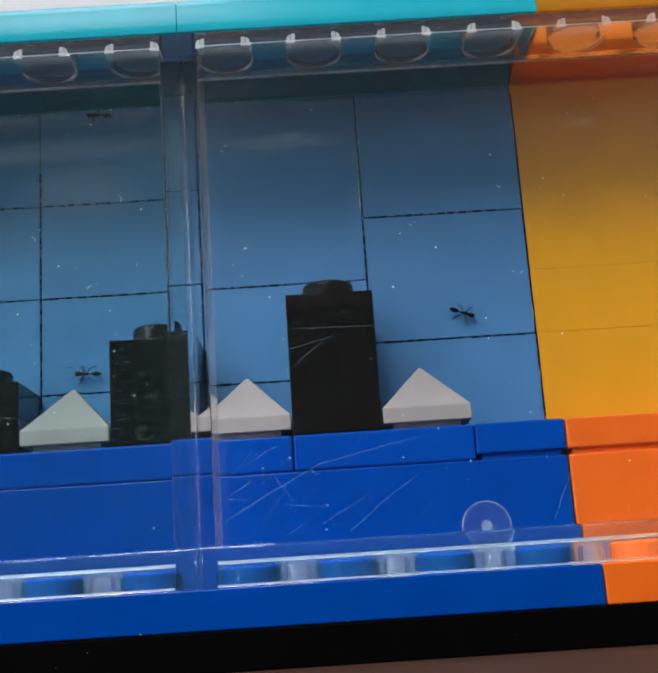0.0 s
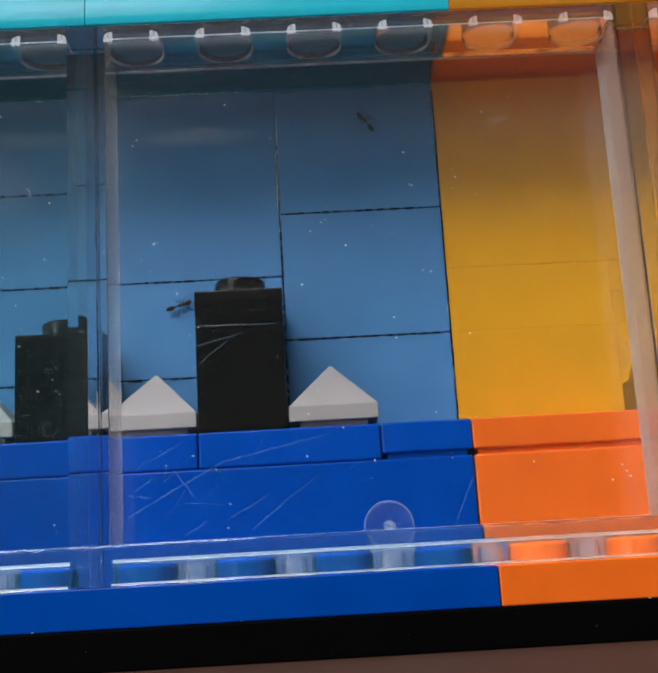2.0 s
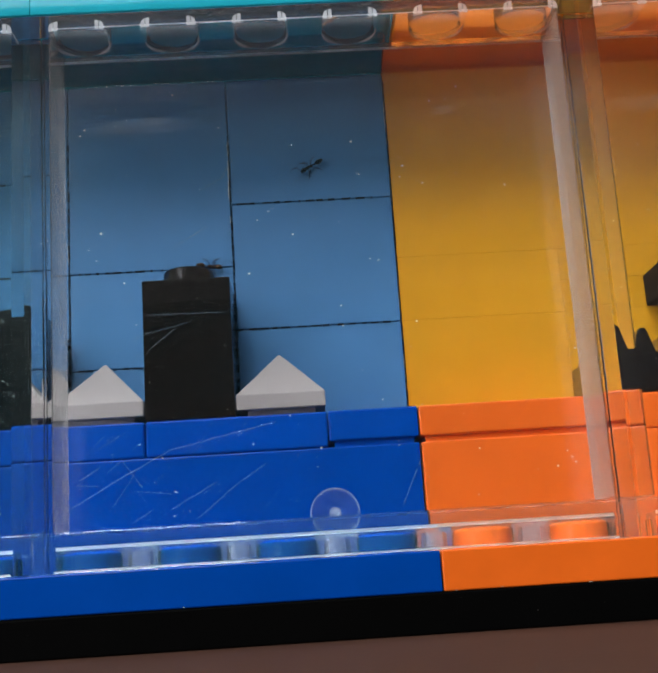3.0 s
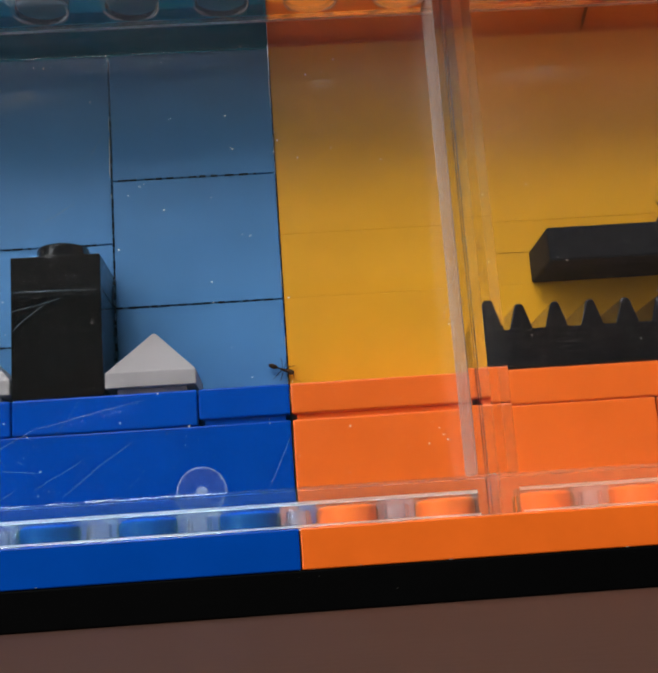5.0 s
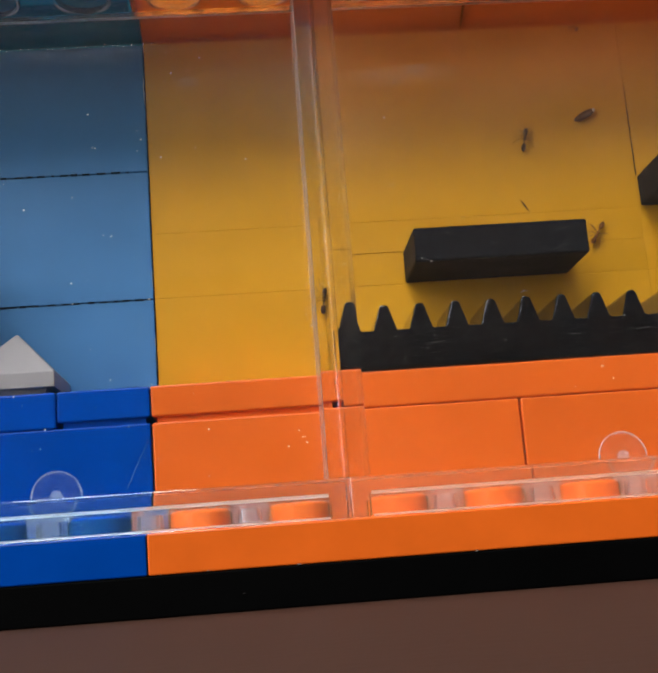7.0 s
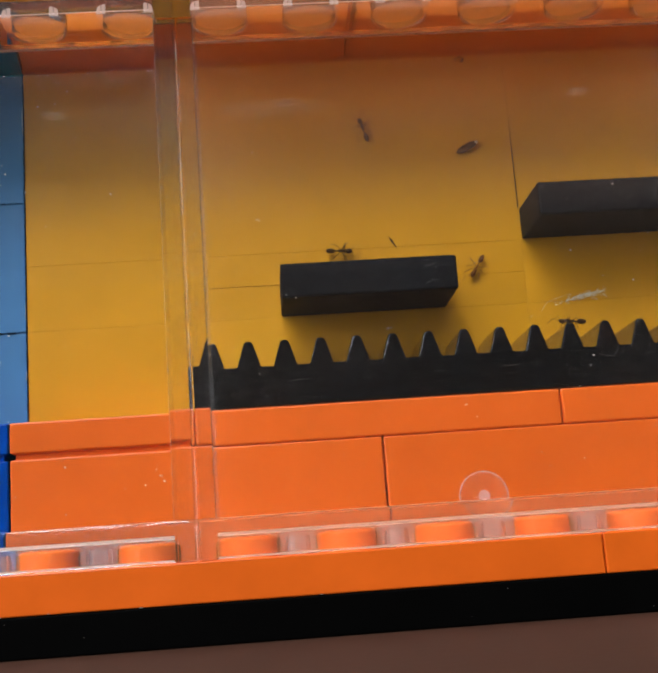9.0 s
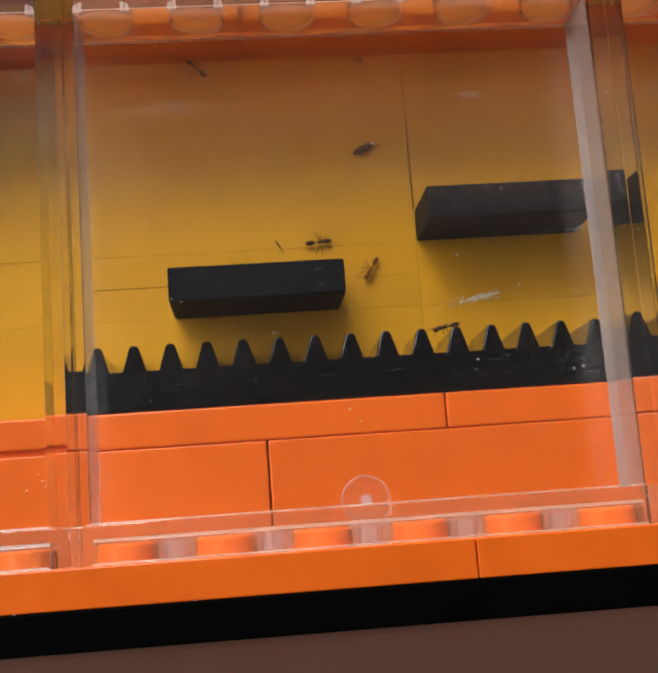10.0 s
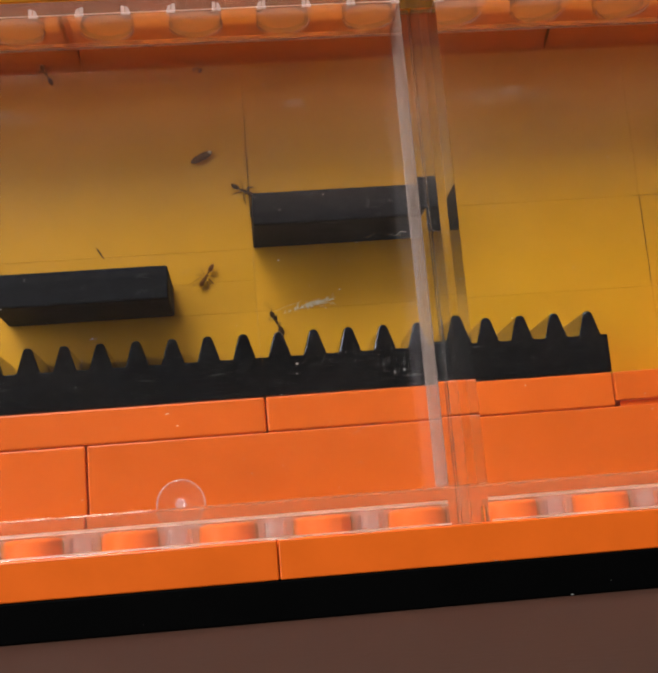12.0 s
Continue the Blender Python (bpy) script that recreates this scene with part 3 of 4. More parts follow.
def strip(points, width, y):
    """A thin raised line along (x, z) points, facing the room."""
    bm = bmesh.new()
    n = len(points)
    rows = []
    for i, (x, z) in enumerate(points):
        a, b = points[max(0, i - 1)], points[min(n - 1, i + 1)]
        dx, dz = b[0] - a[0], b[1] - a[1]
        k = math.hypot(dx, dz) or 1
        w = width * (0.35 if i in (0, n - 1) else 1.0) / 2
        nx, nz = -dz / k * w, dx / k * w
        rows.append([bm.verts.new(p) for p in ((x - nx, y, z - nz), (x, y - 0.02, z), (x + nx, y, z + nz))])
    for p, q in zip(rows, rows[1:]):
        bm.faces.new((p[0], p[1], q[1], q[0]))
        bm.faces.new((p[1], p[2], q[2], q[1]))
    return bm


def wiggly(points, rng, steps=5, amount=0.06):
    out = [points[0]]
    for a, b in zip(points, points[1:]):
        for i in range(1, steps + 1):
            t = i / steps
            out.append((a[0] + (b[0] - a[0]) * t + rng.uniform(-amount, amount), a[1] + (b[1] - a[1]) * t + rng.uniform(-amount, amount)))
    return out


def specks(rng, n, x0, x1, z0, z1, y, small=0.03, large=0.10):
    """Many tiny flat grains on an upright face."""
    bm = bmesh.new()
    for _ in range(n):
        r = small + (large - small) * rng.random() ** 4
        cx, cz, a0, st = rng.uniform(x0, x1), rng.uniform(z0, z1), rng.uniform(0, 6.3), rng.uniform(0.5, 1.0)
        top = bm.verts.new((cx, y - r * 0.5, cz))
        ring = [bm.verts.new((cx + r * math.cos(a0 + k * 1.0472), y, cz + r * st * math.sin(a0 + k * 1.0472))) for k in range(6)]
        for k in range(6):
            bm.faces.new((top, ring[k], ring[(k + 1) % 6]))
    return bm


def clear_panel():
    ob = tagged(new("clear_panel"), "clear plastic window panel, six studs wide, scratched and dusty", "window panel", "clear panels")
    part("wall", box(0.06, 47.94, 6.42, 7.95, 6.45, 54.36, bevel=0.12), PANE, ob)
    part("base", shell(0.02, 47.98, 0.02, 6.0, 6.45, 9.6, 1.65, 1.1, 1.15), BASE, ob)
    # Pale milky bars paint the glints that the clear edges catch.
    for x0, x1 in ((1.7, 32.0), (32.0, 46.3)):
        part("edge", turned_bar(x0, x1, 1.2, 8.36, 0.14), LIP, ob, "pale bar painting the glint on the inner base edge")
        part("edge", turned_bar(x0, x1, 0.05, 6.56, 0.08), EDGE, ob, "pale bar painting the glint on the lower base edge")
        part("foot_edge", turned_bar(x0, x1, 6.28, 9.80, 0.09), HAZE, ob, "pale bar painting the glint at the panel wall foot")
        part("edge", turned_bar(x0, x1, 6.26, 52.92, 0.12), LIP, ob, "pale bar painting the glint on the upper panel edge")
        part("edge", turned_bar(x0, x1, 0.02, 53.02, 0.05), EDGE, ob, "pale bar painting the glint on the flange front edge")
    part("flange", box(1.64, 46.36, 0.05, 6.36, 53.05, 54.36, bevel=0.06), FLANGE, ob)
    # The side turned from the window gets a fainter skin, painting its shade.
    for x0, side in ((0.015, 1), (46.385, -1)):
        part("rib", box(x0, x0 + 1.6, 0.1, 6.36, 9.65, 54.36), RIB, ob)
        xi = x0 + 1.63 if side > 0 else x0 - 0.03
        part("rib_skin", box(xi - 0.02, xi + 0.02, 0.35, 6.2, 9.8, 52.8), SHADED_SKIN if side > 0 else LIT_SKIN, ob, "milky side of the rib, its light painted into the tone")
    for k in range(6):
        knob = part("stud", turned([(0, 54.4), (2.4, 54.4), (2.4, 55.85), (2.25, 56.0), (0, 56.0)], 32, (8 * k + 4, 4, 0)), CLEAR, ob)
        # Added pale bars, sheets and pieces paint the highlights on the studs.
        part("rim", stud_outline(8 * k + 4), RIM, knob, "pale bar painting the bright stud outline")
        part("socket", stud_haze_sheet(8 * k + 4), STUD_HAZE, knob)
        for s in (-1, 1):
            part("facet", stud_glint(8 * k + 4, s), GLINT, knob, "pale piece painting a glint on the stud")
    # Made-up rings tint the studs with reflected roof and brick colour.
    for k in range(6):
        part("sleeve", turned([(2.5, 6.5), (2.62, 6.5), (2.62, 7.7), (2.5, 7.85), (2.5, 6.5)], 28, (8 * k + 4, 4, 0)), TINT_SLEEVE, ob)
    for k in range(1, 6):
        r = 1.85 if k == 3 else 1.5
        part("tube", turned([(0, 7.9), (0.7, 7.9), (0.8, 6.5), (r, 6.5), (r, 8.4), (0, 8.4)], 24, (8 * k, 3.9, 0)), TUBE, ob)
    ring = turned([(2.0, 6.41), (2.13, 6.41), (2.13, 6.3), (2.06, 6.22), (2.0, 6.3), (2.0, 6.41)], 48, (24.1, 0, 10.2), "y")
    gate = part("gate_mark", ring, GATE, ob, "round moulding mark")
    part("disc", turned([(0, 6.40), (2.0, 6.40), (2.0, 6.36), (1.85, 6.33), (0, 6.33)], 40, (24.1, 0, 10.2), "y"), DISC, gate)
    # light passes the clear parts unshaded
    part("nub", turned([(0, 6.32), (0.5, 6.32), (0.5, 6.2), (0.4, 6.1), (0.3, 6.14), (0.22, 6.26), (0, 6.28)], 20, (24.1, 0, 10.2), "y"), GATE, gate)
    for o in ob.children_recursive:
        o.visible_shadow = False
    return ob


OUTLINE_POINTS = [(-2.42, 0.35), (-2.42, 1.3), (-2.42, 2.2)] + [(2.42 * math.cos(a), 3.0 - 2.25 * math.sin(a)) for a in (math.pi * (1 + k / 18) for k in range(19))] + [(2.42, 2.2), (2.42, 1.3), (2.42, 0.35)]


def stud_outline(cx, z=53.0):
    """A pale U-shaped bar painting a stud's bright outline, thickest at its two rear corners; shaped to fit the
    camera's view.
    """
    bm = bmesh.new()
    rings = []
    n = len(OUTLINE_POINTS)
    for i, (x, y) in enumerate(OUTLINE_POINTS):
        p, q = Vector(OUTLINE_POINTS[max(0, i - 1)]), Vector(OUTLINE_POINTS[min(n - 1, i + 1)])
        d = (q - p).normalized()
        corner = max(0.0, 1 - abs(abs(x) - 1.9) / 1.1) if y > 3.0 else 0.0
        w = 0.016 + 0.15 * corner
        out = Vector((-d.y, d.x, 0))
        c = Vector((cx + x, y, z))
        rings.append([bm.verts.new(c + w * (math.cos(t) * out + math.sin(t) * Vector((0, 0, 1)))) for t in (k * math.pi / 3 for k in range(6))])
    for a, b in zip(rings, rings[1:]):
        for k in range(6):
            bm.faces.new((a[k], a[(k + 1) % 6], b[(k + 1) % 6], b[k]))
    bm.faces.new(rings[0][::-1])
    bm.faces.new(rings[-1])
    return bm


def stud_glint(cx, s, z=52.8):
    """A pale quarter-round piece with an upright groove, painting a stud's highlight; placed to fit the camera's view.
    """
    bm = bmesh.new()
    for u0, u1 in ((0.0, 0.42), (0.5, 1.0)):
        line = [(u0, 0.0), (u1, 0.0)] + [(u, (1 - u ** 2.6) ** (1 / 2.6)) for u in (u1 + (u0 - u1) * k / 7 for k in range(8))]
        line = [p for k, p in enumerate(line) if k < 2 or p[1] > 0.02]
        rows = [[bm.verts.new((cx + s * (1.62 + 0.80 * u), y, z + 0.88 * v)) for u, v in line] for y in (-0.04, 0.02)]
        bm.faces.new(rows[0])
        bm.faces.new(rows[1][::-1])
        for k in range(len(line)):
            j = (k + 1) % len(line)
            bm.faces.new((rows[0][j], rows[0][k], rows[1][k], rows[1][j]))
    return bm


def stud_haze_sheet(cx, z=53.02):
    """A thin pale sheet added inside the outline, painting the haze in a stud."""
    bm = bmesh.new()
    rows = [[bm.verts.new((cx + 0.96 * x, 0.1 + 0.96 * y, h)) for x, y in OUTLINE_POINTS] for h in (z - 0.02, z + 0.02)]
    bm.faces.new(rows[0])
    bm.faces.new(rows[1][::-1])
    n = len(OUTLINE_POINTS)
    for i in range(n):
        j = (i + 1) % n
        bm.faces.new((rows[0][j], rows[0][i], rows[1][i], rows[1][j]))
    return bm


def turned_bar(x0, x1, y, z, r):
    """A thin round bar along x."""
    bm = bmesh.new()
    ends = []
    for x in (x0, x1):
        ends.append([bm.verts.new((x, y + r * math.cos(k * math.pi / 4), z + r * math.sin(k * math.pi / 4))) for k in range(8)])
    for k in range(8):
        bm.faces.new((ends[0][k], ends[0][(k + 1) % 8], ends[1][(k + 1) % 8], ends[1][k]))
    bm.faces.new(ends[0][::-1])
    bm.faces.new(ends[1])
    return bm


SCRATCHES_AND_HIGHLIGHT = [
    [(-30.2, 11.9), (-25.9, 14.3), (-21.7, 16.4), (-17.0, 17.4), (-12.4, 18.3)], [(-28.3, 16.6), (-25.2, 18.3)], [(-26.1, 16.1), (-24.1, 13.2)],
    [(-29.5, 14.2), (-27.7, 15.3)], [(-29.9, 13.9), (-27.8, 13.6)], [(-25.2, 13.1), (-21.5, 12.7)], [(-25.2, 10.3), (-23.2, 11.5)],
    [(-21.8, 11.3), (-20.2, 12.2), (-17.7, 13.5)], [(-19.5, 10.5), (-15.9, 13.3), (-13.5, 14.8)], [(-2.2, 10.2), (-0.2, 14.4)],
    # The line at z 28.5 paints the highlight on the column plate edge.
    [(-24.7, 26.2), (-23.6, 26.7), (-19.3, 27.7)], [(-23.5, 25.0), (-22.7, 25.8), (-20.9, 27.1)], [(-23.5, 28.5), (-15.9, 28.35)], [(-21.3, 34.3), (-17.6, 36.5)],
    [(-18.6, 39.7), (-16.3, 40.9), (-15.2, 42.8)], [(-27.0, 14.9), (-26.0, 15.6)],
    [(55.3, 15.0), (56.4, 15.7), (57.5, 15.9)], [(58.1, 33.0), (59.3, 33.4)], [(60.2, 33.2), (61.6, 33.0)],
]


def panels():
    one = clear_panel()
    one.matrix_basis = pose(-32 * MM, 0, 0)
    made = {-32: one}
    for x in (-80, 16, 64):
        made[x] = copy_thing(one, pose(x * MM, 0, 0))
    # Warm copies paint yellow and orange bounce into the same clear parts.
    warm_cast = {"wall": WARM_VEIL_PANE, "base": WARM_BASE, "edge": WARM_EDGE, "foot_edge": WARM_FOOT, "facet": WARM_GLINT, "rim": WARM_RIM, "flange": WARM_FLANGE, "tube": WARM_TUBE, "sleeve": WARM_TINT_SLEEVE, "rib_skin": WARM_SKIN}
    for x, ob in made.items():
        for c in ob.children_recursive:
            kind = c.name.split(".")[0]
            mat = warm_cast.get(kind) if x > 0 else CYAN_PANE if x == -80 and kind == "wall" else None
            # parts before the orange bricks get warm copies that paint the bricks' cast light
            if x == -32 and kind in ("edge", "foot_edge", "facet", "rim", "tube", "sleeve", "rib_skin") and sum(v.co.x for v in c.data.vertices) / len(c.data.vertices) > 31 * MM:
                mat = warm_cast[kind]
            if mat and c.data.materials[0] is not SHADED_SKIN:
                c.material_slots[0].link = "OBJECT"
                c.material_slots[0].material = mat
    rng = random.Random(5)
    for pts in SCRATCHES_AND_HIGHLIGHT:
        home = max(x for x in made if x <= pts[0][0])
        ob = part("scratch", strip([(x - home, z) for x, z in wiggly(pts, rng, 5, 0.03)], rng.uniform(0.045, 0.07), 6.40), SCRATCH, made[home], "fine white scratch")
        ob.visible_shadow = False
    # a web of finer scratches low on the panel before the blue bricks
    for k in range(9):
        cx, cz, a, ln = rng.uniform(1.5, 24), rng.uniform(10.3, 17.5), rng.choice((0.45, 0.55, 0.7, 0.8, -0.3)) + rng.uniform(-0.2, 0.2), rng.uniform(0.6, 5.0)
        bend = [(cx + ln * u * math.cos(a + 0.12 * u), cz + ln * u * math.sin(a + 0.12 * u)) for u in (0, 0.5, 1)]
        s = part("scratch", strip(wiggly(bend, rng, 4, 0.03), rng.uniform(0.012, 0.03), 6.40), SCRATCH, one, "fine white scratch")
        s.visible_shadow = False
    for x, ob in made.items():
        for _ in range(6):
            cx, cz, a, ln = rng.uniform(3, 45), rng.uniform(14, 50), rng.uniform(-0.3, 1.3), rng.uniform(0.8, 2.4)
            s = part("scratch", strip(wiggly([(cx, cz), (cx + ln * math.cos(a), cz + ln * math.sin(a))], rng, 4, 0.04), 0.022, 6.40), SCRATCH, ob, "faint scratch")
            s.visible_shadow = False
        d = part("dust", specks(rng, 170 if x < 0 else 130, 1.8, 46, 10, 52, 6.41, 0.015, 0.09), DUST, ob, "white dust specks")
        d["kind"] = "stuff"
        for rib in (0.1, 46.5):
            d = part("dust", specks(rng, 22, rib, rib + 1.35, 22, 52, 0.07, 0.015, 0.07), DUST, ob, "white dust specks on the rib")
            d["kind"] = "stuff"
        if x < 0:
            near = part("dust", specks(rng, 46, 26 if x == -80 else 2, 46 if x == -80 else 34, 14, 50, 6.40, 0.025, 0.13), DUST, ob, "larger white dust flecks")
            near["kind"] = "stuff"
            for _ in range(18 if x == -80 else 9):
                cx, cz, a, ln = rng.uniform(30, 46) if x == -80 else rng.uniform(2, 32), rng.uniform(26, 50), rng.uniform(-0.4, 1.6), rng.uniform(0.4, 1.4)
                s = part("scratch", strip(wiggly([(cx, cz), (cx + ln * math.cos(a), cz + ln * math.sin(a))], rng, 4, 0.07), rng.uniform(0.015, 0.04), 6.40), SCRATCH, ob, "short faint scratch")
                s.visible_shadow = False


def dirt():
    rng = random.Random(9)
    tagged(part("dust_on_base", specks(rng, 44, -60, 100, 0.3, 3.0, -0.02, 0.012, 0.05), DUST), "white dust specks on the black base plate", "dust", kind="stuff")
    tagged(part("dust_on_ledge", specks(rng, 170, -60, 96, 6.6, 19.0, 8.12, 0.02, 0.08), DUST), "pale dust specks on the ledge bricks", "dust", kind="stuff")
    tagged(part("dust_on_racks", specks(rng, 80, 16, 80, 19.4, 22.6, 8.13, 0.015, 0.09), DUST), "pale dust specks on the gear racks", "dust", kind="stuff")
    tagged(part("dust_on_shelves", specks(rng, 16, 24.2, 39.8, 28.9, 31.8, 8.13, 0.015, 0.10), DUST), "pale dust specks on the black shelf", "dust", kind="stuff")
    tagged(part("dust_on_shelves", specks(rng, 22, 48.2, 63.8, 35.3, 38.2, 8.13, 0.015, 0.11), DUST), "pale dust specks on the black shelf", "dust", kind="stuff")
    tagged(part("dust_on_columns", specks(rng, 16, -39.8, -32.2, 19.4, 28.6, 8.08, 0.03, 0.15), DUST), "pale dust specks on the black column", "dust", kind="stuff")
    tagged(part("dirt_grains", specks(rng, 16, 15.9, 16.9, 23.5, 27.5, 15.95, 0.04, 0.14), DIRT), "brown dirt grains on the yellow wall", "dirt", kind="stuff")
    seam = bmesh.new()
    lines = [(-80, 0, z, 0) for z in (16.0,)] + [(-48, -32, z, 0) for z in (25.6, 35.2, 44.8)] + [(-64, -48, z, 0) for z in (25.6, 35.2, 44.8)]
    lines += [(-32, -16, z, 0) for z in (25.6, 35.2)] + [(-16, 0, z, 0) for z in (28.8, 41.6)]
    lines += [(19.2, 50, x, 1) for x in (-48, -32, -16)] + [(19.2, 54, 0, 1)]
    for a, b, c, upright in lines:
        p = a + rng.uniform(0, 1)
        while p < b - 1.5:
            n = rng.uniform(0.2, 1.0)
            w = rng.uniform(0.03, 0.075)
            if upright:
                add_box(seam, c - w, c + w, 15.93, 16.1, p, p + n)
            else:
                add_box(seam, p, p + n, 15.93, 16.1, c - w, c + w)
            p += n + rng.uniform(0.05, 0.9)
    for z0, z1, w in ((20, 54, 0.035), (44, 54, 0.05)):
        add_box(seam, 0.03 - w, 0.03 + w, 15.95, 16.1, z0, z1)
    for z0, z1, w in ((38.5, 41.8, 0.05), (41.7, 45.1, 0.035), (45.0, 48.2, 0.02)):
        add_box(seam, 48.03 - w, 48.03 + w, 15.95, 16.1, z0, z1)
    for x0, x1, z in ((16.0, 16.9, 35.22), (16.0, 23.9, 32.05),):
        add_box(seam, x0, x1, 15.97, 16.1, z - 0.009, z + 0.009)
    add_box(seam, 87.97, 88.02, 15.96, 16.1, 29.2, 38.35)
    add_box(seam, 86.6, 91.5, 15.97, 16.1, 38.385, 38.415)
    tagged(part("seam_dirt", seam, SOOT), "dark dirt packed in the seams of the back wall", "dirt", kind="stuff")
    # These dark specks stand in for an insect in the shade.
    tagged(part("dirt_grains", specks(rng, 26, 43.1, 44.1, 54.2, 54.8, 15.93, 0.05, 0.16), DIRT), "dark speck cluster standing in for a dim insect at the wall top", "dirt", kind="stuff")
    for mat, word, n in ((DIRT, "dark brown", 9), (DUST, "whitish", 8)):
        tagged(part("dirt_grains", specks(rng, n, 13.75, 14.35, 23.3, 25.0, 6.38, 0.03, 0.08), mat), f"{word} dirt grains stuck on the clear panel beside its rib", "dirt", kind="stuff")
    web = bmesh.new()
    pieces = []
    for k in range(85):
        u = min(1.0, max(0.0, rng.gauss(0.58, 0.26)))
        cx, cz = 50.6 + 4.9 * u, 28.55 + 1.05 * u + rng.gauss(0, 0.13)
        a, n = rng.gauss(0.25, 0.7), rng.uniform(0.15, 0.75)
        pieces.append(strip(wiggly([(cx, cz), (cx + n * math.cos(a), cz + n * math.sin(a))], rng, 4, 0.07), rng.uniform(0.02, 0.075), 15.88))
    for u, n in ((0.1, 14), (0.3, 18), (0.55, 30), (0.62, 34), (0.75, 20)):
        cx, cz = 50.6 + 4.9 * u, 28.6 + 1.05 * u
        pieces.append(specks(rng, n, cx - 0.45, cx + 0.45, cz - 0.16, cz + 0.16, 15.88, 0.01, 0.085))
    pieces.append(strip(wiggly([(49.2, 27.9), (49.9, 28.8), (51.0, 29.1), (52.4, 29.6)], rng, 6, 0.05), 0.02, 15.88))
    for b in pieces:
        me = bpy.data.meshes.new("tmp")
        b.to_mesh(me)
        web.from_mesh(me)
        bpy.data.meshes.remove(me)
        b.free()
    tagged(part("web_smear", web, WEB), "whitish crust of web on the yellow wall", "web", kind="stuff")
    # pale strips that paint the light caught along the seams
    for k, (x, z0, z1, w) in enumerate(((-16.1, 46.6, 48.3, 0.07), (-16.12, 41.9, 46.3, 0.10), (-16.1, 39.6, 40.4, 0.05), (-32.1, 36.0, 38.4, 0.05), (-0.1, 24.2, 25.0, 0.06), (-0.1, 48.5, 51.5, 0.07), (-0.1, 30.0, 31.6, 0.05))):
        tagged(part("worn_edge", strip(wiggly([(x, z0), (x, z1)], rng, 7, 0.03), w, 15.93), DUST), "pale strip painting light caught along a wall seam", "scuff", "worn seam edges")
    # scuffs and moulding swirls on the black plastic
    scuffs = [[(-37.3, 25.6), (-36.9, 25.45), (-36.7, 25.5)], [(-36.4, 25.75), (-36.15, 25.35)], [(-35.8, 22.6), (-35.75, 22.2)]]
    scuffs += [[(-36.95 + (0.22 + 0.3 * k) * math.cos(j * 0.55 + k), 20.3 + (0.2 + 0.26 * k) * math.sin(j * 0.55 + k)) for j in range(6 + k)] for k in range(3)]
    scuffs += [[(-39.4, 21.4), (-39.0, 21.55), (-38.5, 21.5)], [(-34.6, 27.2), (-34.0, 27.05)]]
    scuffs += [[(36.9, 29.3), (37.6, 29.7), (38.2, 29.6)], [(37.0, 30.9), (38.1, 31.3)], [(58.6, 36.0), (59.0, 36.9), (58.8, 37.4)], [(56.0, 36.2), (56.7, 36.6), (57.0, 36.5)]]
    scuffs += [[(52.3, 21.9), (53.2, 21.7), (53.6, 22.3), (53.7, 22.7)], [(59.5, 22.1), (59.55, 21.6)], [(60.6, 21.55), (60.9, 21.35)], [(61.3, 21.8), (61.55, 21.65)]]
    scuffs += [[(19.0 + 6.0 * k + rng.uniform(-1.5, 1.5), z), (19.3 + 6.0 * k + rng.uniform(-1.5, 1.5), z + rng.uniform(-0.2, 0.2))] for k in range(9) for z in (rng.uniform(19.7, 22.6),)]
    for pts in scuffs:
        tagged(part("scuff_mark", strip(wiggly(pts, rng, 3, 0.04), rng.uniform(0.025, 0.055), 8.04), SCUFF), "faint pale scuff on the black plastic", "scuff", "scuffs on black plastic")
    for x, z, size in ((59.91, 20.58, 0.16), (60.79, 20.75, 0.14), (58.98, 21.37, 0.12), (50.62, 36.55, 0.10), (62.67, 37.79, 0.13), (62.6, 37.3, 0.09), (62.61, 36.68, 0.12), (62.5, 36.2, 0.08)):
        tagged(part("crumb", specks(rng, 6, x - size * 0.5, x + size * 0.5, z - size * 0.7, z + size * 0.7, 8.03, size * 0.25, size * 0.7), DUST), "tiny whitish crumb on the black plastic", "crumb", "crumbs on black plastic")
    # frayed flecks along the foot of the front plates
    chips = bmesh.new()
    for _ in range(9):
        x, n, w = rng.uniform(-62, 92), rng.uniform(0.06, 0.3), rng.uniform(0.015, 0.035)
        z = rng.choice((3.22, 3.24, 3.3, 0.12))
        add_box(chips, x, x + n, -0.05, 0.03, z - w, z + w)
    tagged(part("edge_flecks", chips, DUST), "tiny whitish flecks along the edges of the base", "dust", kind="stuff")
    for x, z, ln, a in ((-46.2, 38.0, 0.7, 0.9), (-41.0, 33.5, 0.6, 2.2), (-38.5, 41.2, 0.9, 0.4), (62.0, 33.2, 0.9, 1.9)):
        pts = [(x + ln * k / 5 * math.cos(a + 0.28 * k), z + ln * k / 5 * math.sin(a + 0.28 * k)) for k in range(6)]
        tagged(part("lint_fibre", strip(pts, 0.035, 6.38), DUST), "tiny curled white lint fibre on the clear panel", "fibre", "lint fibres")
